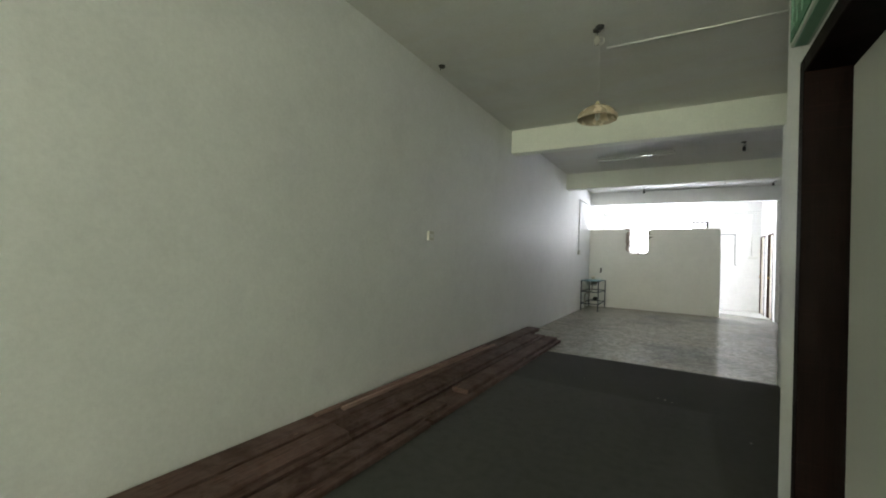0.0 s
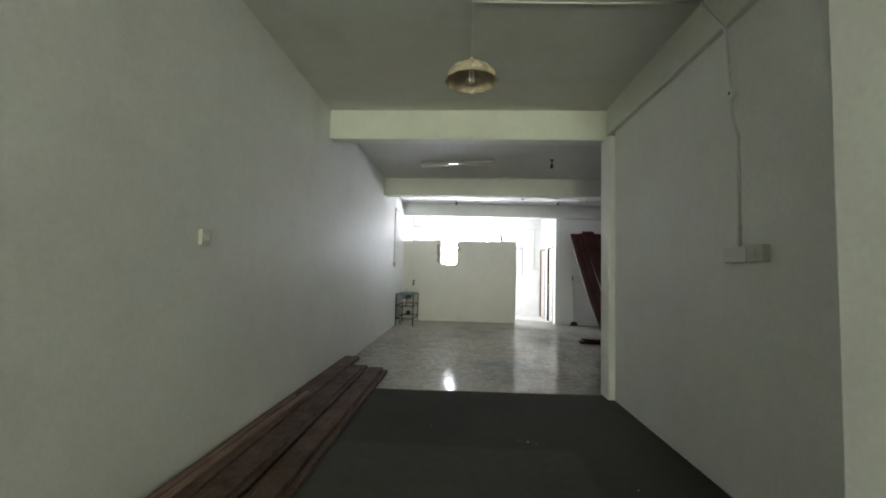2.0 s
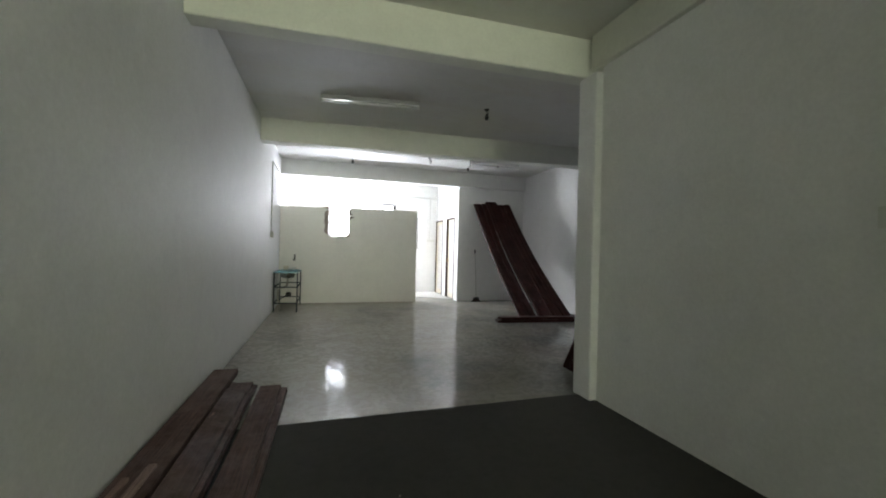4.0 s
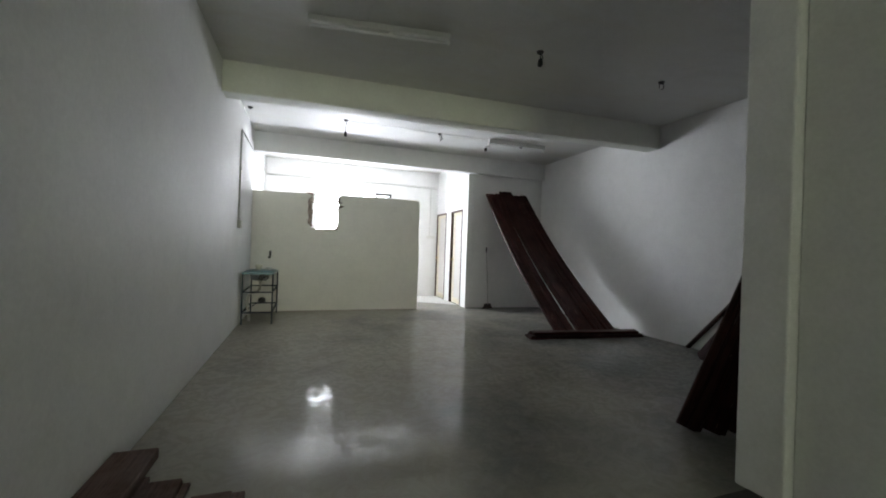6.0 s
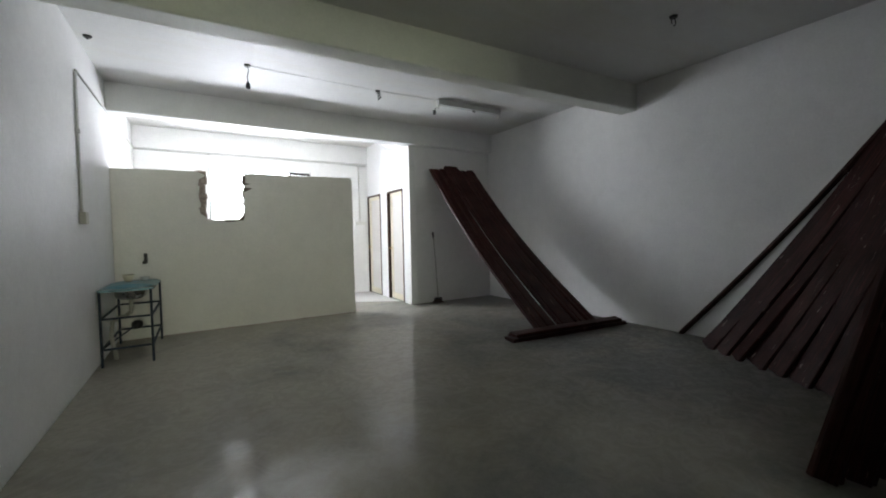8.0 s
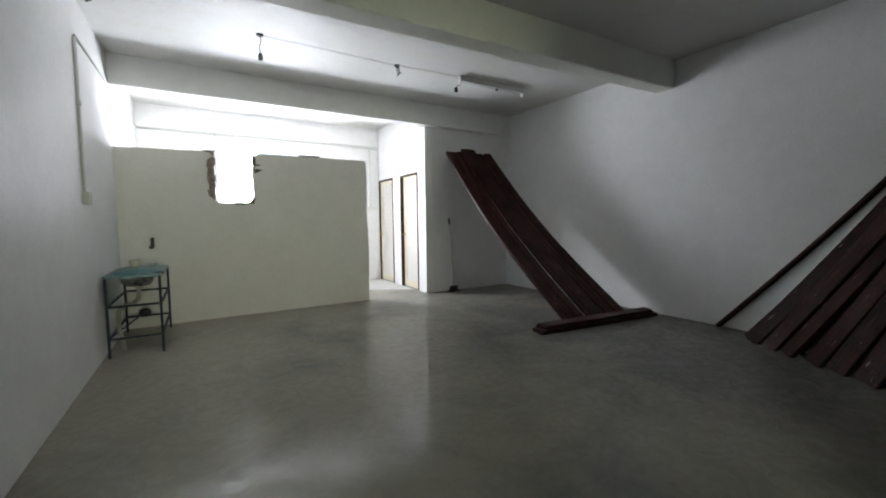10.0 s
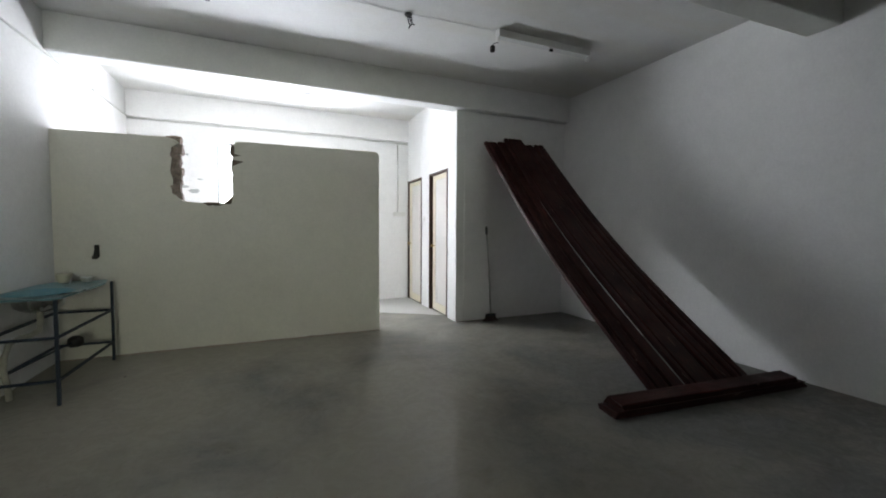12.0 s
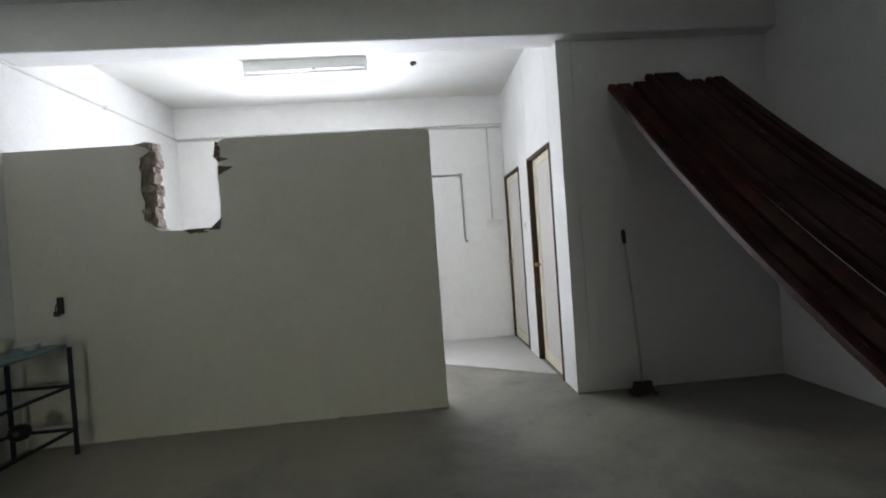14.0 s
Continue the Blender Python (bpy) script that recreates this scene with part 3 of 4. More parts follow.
# ---- window in the back wall ----
win = thing("window_1", Matrix.Translation((0, Y_BACK + 0.075, 0)), "dark steel window with a curled grille, bright daylight outside", "window", kind="structure")
for a, b, c, d in ((wx0, wx0 + 0.014, wz0, wz1), (wx1 - 0.022, wx1, wz0, wz1), (wx0 + 0.0225, wx1 - 0.0225, wz0, wz0 + 0.03), (wx0 + 0.0225, wx1 - 0.0225, wz1 - 0.012, wz1)):
    bm = nb()
    box(bm, a + 0.0005, b - 0.0005, -0.025, 0.025, c + 0.0005, d - 0.0005, 0.003, 1)
    part("window_frame", bm, DARK_METAL, win)
step = (wx1 - wx0) / 3
for k in (1, 2):
    bm = nb()
    box(bm, wx0 + k * step - 0.017, wx0 + k * step + 0.017, -0.022, 0.022, wz0 + 0.031, wz1 - 0.031, 0.003, 1)
    part("mullion", bm, DARK_METAL, win)
for k in range(3):
    bm = nb()
    box(bm, wx0 + k * step + (0.023 if k == 0 else 0.018), wx0 + (k + 1) * step - (0.023 if k == 2 else 0.018), -0.003, 0.003, wz0 + 0.031, wz1 - 0.031)
    p = part("pane", bm, GLASS, win, "clear glass pane")
    p.visible_shadow = False
# the opening leaf at the doorway end, with its grille
xa, xb = wx0 + 2 * step + 0.20, wx1 - 0.025
for a, b, c, d in ((xa, xa + 0.04, wz0 + 0.032, wz1 - 0.014), (xb - 0.04, xb, wz0 + 0.032, wz1 - 0.014), (xa + 0.0405, xb - 0.0405, wz1 - 0.056, wz1 - 0.014)):
    bm = nb()
    box(bm, a, b, -0.044, -0.024, c, d, 0.003, 1)
    part("sash", bm, DARK_METAL, win)
bm = nb()
for z in (wz1 - 0.20, wz0 + 0.20):
    sweep(bm, [(xa, -0.052, z), (xb, -0.052, z)], 0.013, 6)
for i in range(4):
    x = xa + 0.01 + (xb - xa - 0.02) * i / 3
    sweep(bm, [(x, -0.052, wz0 + 0.03), (x, -0.052, wz1 - 0.03)], 0.013, 6)
for i in range(3):
    xm, rr = xa + (xb - xa) * (i + 0.5) / 3, 0.045
    sweep(bm, [(xm + rr * (1 - q / 22) * math.cos(q * 0.45), -0.052, wz1 - 0.12 + rr * (1 - q / 22) * math.sin(q * 0.45)) for q in range(20)], 0.013, 6)
part("grille", bm, DARK_METAL, win, "curled steel security grille")
bm = nb()
box(bm, wx0 - 0.03, wx1 + 0.03, Y_BACK - 0.04, Y_BACK + 0.049, wz0 - 0.05, wz0 - 0.0005, 0.004, 1)
sill = part("window_sill", bm, WALL, win)
sill.matrix_parent_inverse = win.matrix_world.inverted()

# shop opening behind the camera: a glazed front
front = thing("window_2", Matrix.Translation((-1.05, Y_FRONT - 0.075, 0)), "wide glazed shop front", "window", kind="structure")
for a, b, c, d in ((-1.149, -1.10, 0.0, 2.449), (1.10, 1.149, 0.0, 2.449), (-1.0995, 1.0995, 2.40, 2.449), (-1.0995, 1.0995, 0.0, 0.05), (-0.02, 0.02, 0.0505, 2.3995)):
    bm = nb()
    box(bm, a, b, -0.03, 0.03, c, d, 0.003, 1)
    part("window_frame", bm, DARK_METAL, front)
for a, b in ((-1.099, -0.021), (0.021, 1.099)):
    bm = nb()
    box(bm, a, b, -0.004, 0.004, 0.051, 2.399)
    p = part("pane", bm, GLASS, front, "green-tinted glass pane")
    p.visible_shadow = False


# ---- timber boards ----
def board_mesh(bm, length, width, thick, groove, rnd, rough_ends=0.0, sag=0.0):
    """A moulded board along +y: a stepped section with a rebate, with slightly bowed edges and worn ends."""
    w, t = width / 2, thick
    if groove == 2:
        sec = [(-w, 0.004), (-w + 0.004, 0), (w - 0.004, 0), (w, 0.004), (w, t * 0.42), (w - 0.032, t * 0.46), (w - 0.036, t * 0.95), (w - 0.042, t), (-w + 0.006, t), (-w, t - 0.006)]
    elif groove:
        sec = [(-w, 0.004), (-w + 0.004, 0), (w - 0.004, 0), (w, 0.004), (w, t * 0.42), (w - 0.034, t * 0.46), (w - 0.038, t * 0.95), (w - 0.044, t),
               (-w + 0.078, t), (-w + 0.072, t * 0.96), (-w + 0.068, t * 0.60), (-w + 0.056, t * 0.60), (-w + 0.052, t * 0.90), (-w + 0.044, t * 0.94), (-w + 0.008, t * 0.94), (-w, t * 0.80)]
    else:
        sec = [(-w, 0.004), (-w + 0.004, 0), (w - 0.004, 0), (w, 0.004), (w, t - 0.004), (w - 0.004, t), (-w + 0.004, t), (-w, t - 0.004)]
    n = 14
    bow, cup = rnd.uniform(-0.008, 0.008), rnd.uniform(-0.006, 0.006)
    rings = []
    for i in range(n + 1):
        s = i / n
        y = length * s
        ring = []
        for sx, sz in sec:
            e = rough_ends * rnd.uniform(0, 1) if i in (0, n) else 0.0
            j = 0.0012 * noise.noise((sx * 20, y * 3.0, length))
            ring.append(bm.verts.new((sx + bow * math.sin(math.pi * s) + j, y + (e if i == 0 else -e), sz + (cup - sag) * math.sin(math.pi * s) + j)))
        rings.append(ring)
    k = len(sec)
    for a, b in zip(rings, rings[1:]):
        for j in range(k):
            bm.faces.new((a[j], a[(j + 1) % k], b[(j + 1) % k], b[j]))
    bm.faces.new(rings[0][::-1])
    bm.faces.new(rings[-1])


def board(name, foot, top, across, width, thick, material, label, group, groove=True, seed=0, rough_ends=0.004, sag=0.0):
    """A board from foot to top; its width lies along 'across'; foot and top are on the middle of its under face."""
    rnd = random.Random(seed)
    foot, top = Vector(foot), Vector(top)
    y = (top - foot).normalized()
    x = Vector(across)
    x = (x - y * x.dot(y)).normalized()
    z = x.cross(y)
    bm = nb()
    board_mesh(bm, (top - foot).length, width, thick, groove, rnd, rough_ends, sag)
    ob = part(name, bm, material)
    ob.matrix_world = Matrix((x, y, z)).transposed().to_4x4()
    ob.matrix_world.translation = foot
    return tagged(ob, label, "board", group)


# boards leaning in the far corner: foot x, foot y, top x, top z, width, lift
G1 = "boards leaning on the far wall"
for i, (fx, fy, tx, tz, w, lift) in enumerate([
        (2.235, 10.022, 2.290, 2.45, 0.215, 0.0), (2.398, 10.015, 2.452, 2.46, 0.120, 0.0), (2.664, 9.998, 2.652, 2.515, 0.312, 0.006),
        (2.935, 9.985, 2.900, 2.46, 0.19, 0.0), (3.125, 9.975, 3.090, 2.47, 0.18, 0.004), (2.87, 10.06, 2.85, 2.38, 0.22, -0.050), (3.03, 10.06, 3.02, 2.37, 0.20, -0.050)]):
    board("timber_board", (fx, fy, max(0.012, 0.03 + lift)), (tx, 12.845 - 0.06 - min(lift, 0) * 0.3, tz + lift), (1, 0, 0), w, 0.046, RED_TIMBER,
          "red-brown moulded hardwood board leaning on the wall", G1, i != 1, 10 + i, sag=0.115)

# bundle lying across their feet
G2 = "boards bundled on the floor"
for i, (xa, ya, xb, yb, z, w) in enumerate([(1.63, 9.94, 3.50, 9.77, 0.0, 0.165), (1.60, 9.95, 3.53, 9.77, 0.047, 0.170), (1.64, 9.945, 3.48, 9.775, 0.094, 0.160)]):
    board("timber_board", (xa, ya, z), (xb, yb, z), (0.08, 1, 0), w, 0.045, RED_TIMBER, "rough-ended red-brown board lying in a bundle", G2, False, 30 + i, 0.085)

# fan of long boards leaning on the side-room wall
G3 = "boards leaning on the side-room wall"
def lean(i, fx, fy, tx, ty, tz, across, w, groove, sag=0.0):
    board("timber_board", (fx, fy, 0.01), (tx, ty, tz), across, w, 0.045, DARK_TIMBER, "long dark red-brown board leaning in a fan", G3, groove, 50 + i, sag=sag)


lean(0, 3.56, 9.03, 3.50, 6.76, 2.96, (0.56, 0.83, 0), 0.045, False, -0.08)
rnd = random.Random(7)
for i in range(14):
    k = i / 13
    out = (0.0, 0.05, 0.02, 0.075)[i % 4]
    fx, fy = 3.28 - 0.62 * k - 0.83 * out, 8.62 - 1.20 * k + 0.30 * out + rnd.uniform(-0.03, 0.03)
    lean(1 + i, fx, fy, 3.46 - 0.62 * k - 0.5 * out, 6.70 - 0.12 * k + 0.3 * out, 3.04 + rnd.uniform(-0.08, 0.04), (0.56 + rnd.uniform(-0.2, 0.2), 0.83, 0), rnd.uniform(0.13, 0.18), i % 3, -0.08)
for i, (fx, fy, tx, ty) in enumerate([(1.20, 7.06, 2.24, 6.56), (1.32, 6.97, 2.36, 6.55), (1.46, 6.88, 2.50, 6.54), (1.58, 6.80, 2.62, 6.54), (1.70, 6.73, 2.74, 6.54), (1.84, 6.68, 2.86, 6.54)]):
    lean(20 + i, fx, fy, tx, ty, 3.10, (0.75, -0.66, 0), 0.16, 1 + i % 2)

# pile along the passage wall
G4 = "boards piled along the wall"
PILE = [  # x, near y, far y, z, width, thick, tilt
    (-2.27, 3.60, 7.30, 0.0, 0.20, 0.060, 0.0), (-2.06, 3.40, 7.20, 0.0, 0.20, 0.050, 0.0), (-1.81, 3.30, 7.02, 0.0, 0.22, 0.040, 0.0),
    (-2.27, -0.40, 3.55, 0.0, 0.20, 0.060, 0.0), (-2.05, -0.30, 3.35, 0.0, 0.20, 0.050, 0.0), (-1.80, -0.20, 3.26, 0.0, 0.21, 0.040, 0.0),
    (-2.272, 3.153, 7.42, 0.061, 0.205, 0.055, 0.0), (-2.272, -0.55, 3.15, 0.061, 0.205, 0.055, 0.0),
    (-2.062, 2.703, 6.85, 0.056, 0.19, 0.050, 0.14), (-2.062, -0.90, 2.70, 0.056, 0.19, 0.050, 0.14),
    (-1.835, 3.95, 6.96, 0.041, 0.165, 0.045, 0.0), (-1.84, 0.10, 3.60, 0.041, 0.155, 0.030, 0.0)]
for i, (x, ya, yb, z, w, t, tilt) in enumerate(PILE):
    wob = 0.0 if 6 <= i <= 9 else 0.008
    board("timber_board", (x + wob * math.sin(i * 2.1), ya, z + 0.008), (x - wob * math.sin(i * 1.7), yb, z + 0.008), (1, 0, -tilt), w, t, PILE_TIMBER,
          "dusty brown hardwood board lying along the wall", G4, 0 if i in (2, 5, 6, 7, 10, 11) else 2, 80 + i // 2 if 6 <= i <= 9 else 80 + i, 0.001 if 6 <= i <= 9 else 0.004)
for i, (xa, ya, xb, yb, z, w) in enumerate([(-2.325, 2.7, -2.31, 5.55, 0.126, 0.034), (-2.255, 2.9, -2.235, 5.66, 0.126, 0.042)]):
    board("timber_batten", (xa, ya, z), (xb, yb, z), (1, 0, 0), w, 0.022, PALE_TIMBER, "thin raw pale batten lying on the pile", "battens on the pile", False, 120 + i)


# ---- sink table ----
def sink_table():
    x0, x1, y0, y1, h = -2.358, -1.908, 11.55, 12.655, 0.78
    t = thing("sink_table", Matrix.Translation((x0, y0, 0)), "blue steel sink stand with a turquoise-covered top", "sink stand")
    w, d = x1 - x0, y1 - y0
    for x in (0, w - 0.028):
        for y in (0, d - 0.028):
            bm = nb()
            box(bm, x + 0.003, x + 0.025, y + 0.003, y + 0.025, 0, h - 0.016, 0.002, 1)
            part("leg", bm, BLUE_STEEL, t)
    for z in (0.18, 0.49):
        for a in ((0.029, w - 0.029, 0.004, 0.024), (0.029, w - 0.029, d - 0.024, d - 0.004), (0.004, 0.024, 0.029, d - 0.029), (w - 0.024, w - 0.004, 0.029, d - 0.029)):
            bm = nb()
            box(bm, a[0], a[1], a[2], a[3], z - 0.01, z + 0.01, 0.002, 1)
            part("rail", bm, BLUE_STEEL, t)
    cx, cy, r = w * 0.52, 0.30, 0.165
    bm = nb()
    # top sheet with a round hole for the bowl
    n = 32
    outer, inner, low = [], [], []
    for k in range(n):
        a = k * math.tau / n
        c, s = math.cos(a), math.sin(a)
        lim = min((w - cx + 0.012 if c > 0 else cx + 0.012) / max(abs(c), 1e-6), (d - cy + 0.01 if s > 0 else cy + 0.012) / max(abs(s), 1e-6))
        outer.append(bm.verts.new((cx + c * lim, cy + s * lim, h)))
        low.append(bm.verts.new((cx + c * lim, cy + s * lim, h - 0.016)))
        inner.append(bm.verts.new((cx + r * c, cy + r * s, h - 0.002)))
    for k in range(n):
        j = (k + 1) % n
        bm.faces.new((outer[k], outer[j], inner[j], inner[k]))
        bm.faces.new((low[k], low[j], outer[j], outer[k]))
    part("tabletop", bm, SHEET, t, "blue-grey steel sheet top")
    bm = nb()
    prof = [(0.001, 0.0045), (r + 0.042, 0.0045), (r + 0.044, 0.0055), (0.001, 0.0065)]
    rings = [[bm.verts.new((cx + q * math.cos(k * math.tau / 32) * (1 if q < r + 0.03 else 0.96), cy + q * math.sin(k * math.tau / 32) * (1 if q < r + 0.03 else 1.12), h + z)) for k in range(32)] for q, z in prof]
    for a, b in zip(rings, rings[1:] + rings[:1]):
        for k in range(32):
            bm.faces.new((a[k], a[(k + 1) % 32], b[(k + 1) % 32], b[k]))
    part("protective_film", bm, TEAL, t, "turquoise plastic film over the basin")
    bm = nb()
    prof = [(r + 0.004, 0.001), (r + 0.012, 0.004), (r, 0.002), (r - 0.012, -0.03), (r - 0.03, -0.095), (r - 0.07, -0.125), (0.025, -0.13), (0.02, -0.134), (r - 0.068, -0.130), (r - 0.026, -0.099), (r - 0.008, -0.03), (r + 0.001, -0.004)]
    lathe(bm, prof, 28, (cx, cy, h))
    part("basin", bm, STEEL, t, "round stainless basin", True)
    bm = nb()
    sweep(bm, [(cx, cy, h - 0.134), (cx, cy, 0.56), (cx - 0.01, cy + 0.01, 0.50), (cx - 0.06, cy + 0.02, 0.46), (cx - 0.12, cy, 0.45), (cx - 0.16, cy - 0.05, 0.42), (cx - 0.165, cy - 0.10, 0.34), (cx - 0.16, cy - 0.13, 0.24), (cx - 0.14, cy - 0.14, 0.16), (cx - 0.13, cy - 0.14, 0.03)], 0.020, 10)
    part("waste_pipe", bm, DUSTY_PVC, t, "dusty white plastic waste pipe", True)
    bm = nb()
    lathe(bm, [(0.001, -0.05), (0.045, -0.045), (0.06, -0.01), (0.055, 0.03), (0.03, 0.05), (0.001, 0.052)], 16, (cx - 0.03, d - 0.16, 0.245))
    part("trap", bm, BLACK, t, "black plastic trap", True)
    bm = nb()
    sweep(bm, [(0.014, 0.02, 0.185), (cx - 0.03, d - 0.16, 0.25)], 0.008, 6)
    sweep(bm, [(0.02, d - 0.02, 0.50), (0.02, 0.02, 0.50)], 0.008, 6)
    part("brace", bm, BLUE_STEEL, t)
    return t


sink_table()


def little_bowl(name, x, y, z, r, hgt, material, label):
    bm = nb()
    lathe(bm, [(r * 0.55, 0), (r * 0.75, hgt * 0.3), (r, hgt * 0.85), (r * 0.98, hgt), (r * 0.88, hgt * 0.86), (r * 0.55, hgt * 0.3), (0.002, hgt * 0.22)], 20)
    ob = part(name, bm, material, None, "", True)
    ob.matrix_world = Matrix.Translation((x, y, z))
    return tagged(ob, label, "bowl")


little_bowl("plastic_bowl", -2.22, 12.50, 0.7805, 0.060, 0.085, CREAM_PLASTIC, "cream plastic bowl on the sink stand")
little_bowl("soap_dish", -2.06, 12.52, 0.7805, 0.050, 0.050, PVC_WHITE, "small white dish on the sink stand")


# ---- wall fittings ----
def plate(name, m, w, h, d, material, label, category, rockers=0, rocker_mat=None, dark=False):
    """A wall plate in local x (width), z (height), standing out along -y."""
    t = thing(name, m, label, category)
    bm = nb()
    box(bm, -w / 2, w / 2, -d, 0, -h / 2, h / 2, 0.004, 2)
    part("plate", bm, material, t)
    for k in range(rockers):
        bm = nb()
        x = (k - (rockers - 1) / 2) * 0.03
        box(bm, x - 0.010, x + 0.010, -d - 0.005, -d - 0.0003, -0.018, 0.018, 0.002, 1)
        part("rocker", bm, rocker_mat or material, t)
    return t


FACE_E = Matrix.Rotation(radians(90), 4, "Z")     # on a wall that faces +x
FACE_W = Matrix.Rotation(radians(-90), 4, "Z")    # on a wall that faces -x
plate("wall_switch", Matrix.Translation((XL, 4.21, 1.50)) @ FACE_E, 0.092, 0.096, 0.026, AGED_PVC, "white surface-mounted double switch on the wall", "switch", 2, WHITE_METAL)
plate("wall_socket", Matrix.Translation((XL, 11.25, 1.50)) @ FACE_E, 0.10, 0.11, 0.050, AGED_PVC, "aged white surface socket box at a conduit end", "socket")
plate("wall_socket", Matrix.Translation((XC, 4.10, 1.475)) @ FACE_W, 0.13, 0.095, 0.040, AGED_PVC, "aged white socket beside a blank box", "socket", 1, AGED_PVC)
plate("junction_box", Matrix.Translation((XC, 4.275, 1.475)) @ FACE_W, 0.20, 0.095, 0.036, PVC_WHITE, "white blank junction box under a conduit", "junction box")
plate("wall_switch", Matrix.Translation((1.64, Y_BACK, 1.55)), 0.22, 0.075, 0.03, PVC_WHITE, "white switch strip beside the wash-room door", "switch", 2, WHITE_METAL)
plate("wall_switch", Matrix.Translation((XO, 14.10, 1.45)) @ FACE_W, 0.075, 0.075, 0.012, PVC_WHITE, "white switch between the wash-room doors", "switch", 1, WHITE_METAL)

# dark broken socket on the partition
t = thing("broken_socket", Matrix.Translation((-2.065, Y_PART - 0.030, 1.04)), "dark broken socket hanging from its wall box", "socket")
bm = nb()
box(bm, -0.019, 0.019, -0.022, -0.0005, -0.055, 0.070, 0.006, 2)
part("back_box", bm, BLACK, t)
bm = nb()
box(bm, -0.034, 0.010, -0.040, -0.023, -0.068, -0.030, 0.006, 1)
part("hanging_cover", bm, DARK_METAL, t)
bm = nb()
sweep(bm, [(0.0, -0.024, 0.04), (-0.012, -0.036, 0.01), (-0.016, -0.036, -0.03)], 0.004, 6)
part("wire", bm, BLACK, t)


def conduit(name, pts, r, material, label, clips=(), group=""):
    bm = nb()
    sweep(bm, pts, r, 10)
    ob = tagged(part(name, bm, material, None, "", True), label, "conduit", group)
    for p in clips:
        bm = nb()
        box(bm, p[0] - r * 1.7, p[0] + r * 1.7, p[1] - r * 1.7, p[1] + r * 1.7, p[2] - r * 1.7, p[2] + r * 1.7, 0.003, 1)
        part("clip", bm, material, ob)
    return ob


c = 0.012
conduit("conduit", [(XL + c, 11.25, 1.545), (XL + c, 11.26, 2.2), (XL + c, 11.28, 2.845)], c, CONDUIT, "painted conduit rising from a wall socket", [(XL + c, 11.26, 2.3)])
conduit("conduit", [(XL + c, 11.28, 2.86), (XL + c, 12.8, 2.865), (XL + c, 13.9, 2.87), (XL + c, Y_BACK - 0.03, 2.862)], 0.010, CONDUIT, "painted conduit along the wall under the beam", [(XL + c, 13.8, 2.87)])
conduit("conduit", [(XL + c, Y_BACK - 0.011, 2.845), (-1.2, Y_BACK - 0.011, 2.84), (0.65, Y_BACK - 0.011, 2.845), (XO - 0.02, Y_BACK - 0.011, 2.82)], 0.011, CONDUIT,
        "painted conduit along the back wall", [(-1.25, Y_BACK - 0.012, 2.84), (0.65, Y_BACK - 0.012, 2.845)])
conduit("conduit", [(1.61, Y_BACK - 0.013, 2.81), (1.61, Y_BACK - 0.013, 1.59)], 0.012, CONDUIT, "painted conduit down to the switch strip")
conduit("conduit", [(0.60, Y_BACK - 0.013, 2.205), (1.20, Y_BACK - 0.013, 2.208), (1.22, Y_BACK - 0.013, 2.19), (1.225, Y_BACK - 0.013, 1.36), (1.235, Y_BACK - 0.03, 1.325), (1.255, Y_BACK - 0.045, 1.318)], 0.013,
        GREY_CONDUIT, "grey water pipe with an elbow and open end", [(1.215, Y_BACK - 0.015, 2.203)])
# feed across the passage ceiling and down the wall
conduit("conduit", [(-0.74, 4.50, H - 0.009), (0.05, 4.525, H - 0.009), (XC - 0.075, 4.53, H - 0.009)], 0.008, CEIL, "painted conduit across the passage ceiling")
conduit("conduit", [(XC - 0.062, 4.52, H - 0.014), (XC - 0.062, 4.40, 3.05), (XC - 0.062, 4.32, 2.94), (XC - 0.03, 4.325, 2.91), (XC - c, 4.34, 2.75), (XC - c, 4.32, 2.50), (XC - c, 4.315, 2.36), (XC - c, 4.26, 2.20), (XC - c, 4.26, 1.52)], 0.010, WALL,
        "painted conduit bending down to a junction box")
t = thing("conduit_box", Matrix.Translation((XC, 4.312, 2.478)) @ Matrix.Rotation(radians(-90), 4, "Y"), "small round painted conduit box with an open screw hole", "junction box")
bm = nb()
lathe(bm, [(0.001, 0.0005), (0.040, 0.0006), (0.040, 0.026), (0.036, 0.031), (0.001, 0.032)], 20)
part("cover", bm, WALL, t)
bm = nb()
lathe(bm, [(0.001, 0.0), (0.009, 0.0), (0.009, 0.003), (0.001, 0.003)], 10, (0.004, -0.016, 0.0322))
part("screw_hole", bm, BLACK, t, "dark open screw hole")


conduit("ceiling_cable", [(-0.90, 11.43, H - 0.006), (-0.2, 11.44, H - 0.007), (0.64, 11.47, H - 0.006), (1.1, 11.44, H - 0.007), (1.58, 11.42, H - 0.006)], 0.0025, CONDUIT, "painted cable run along the ceiling between lamp points")


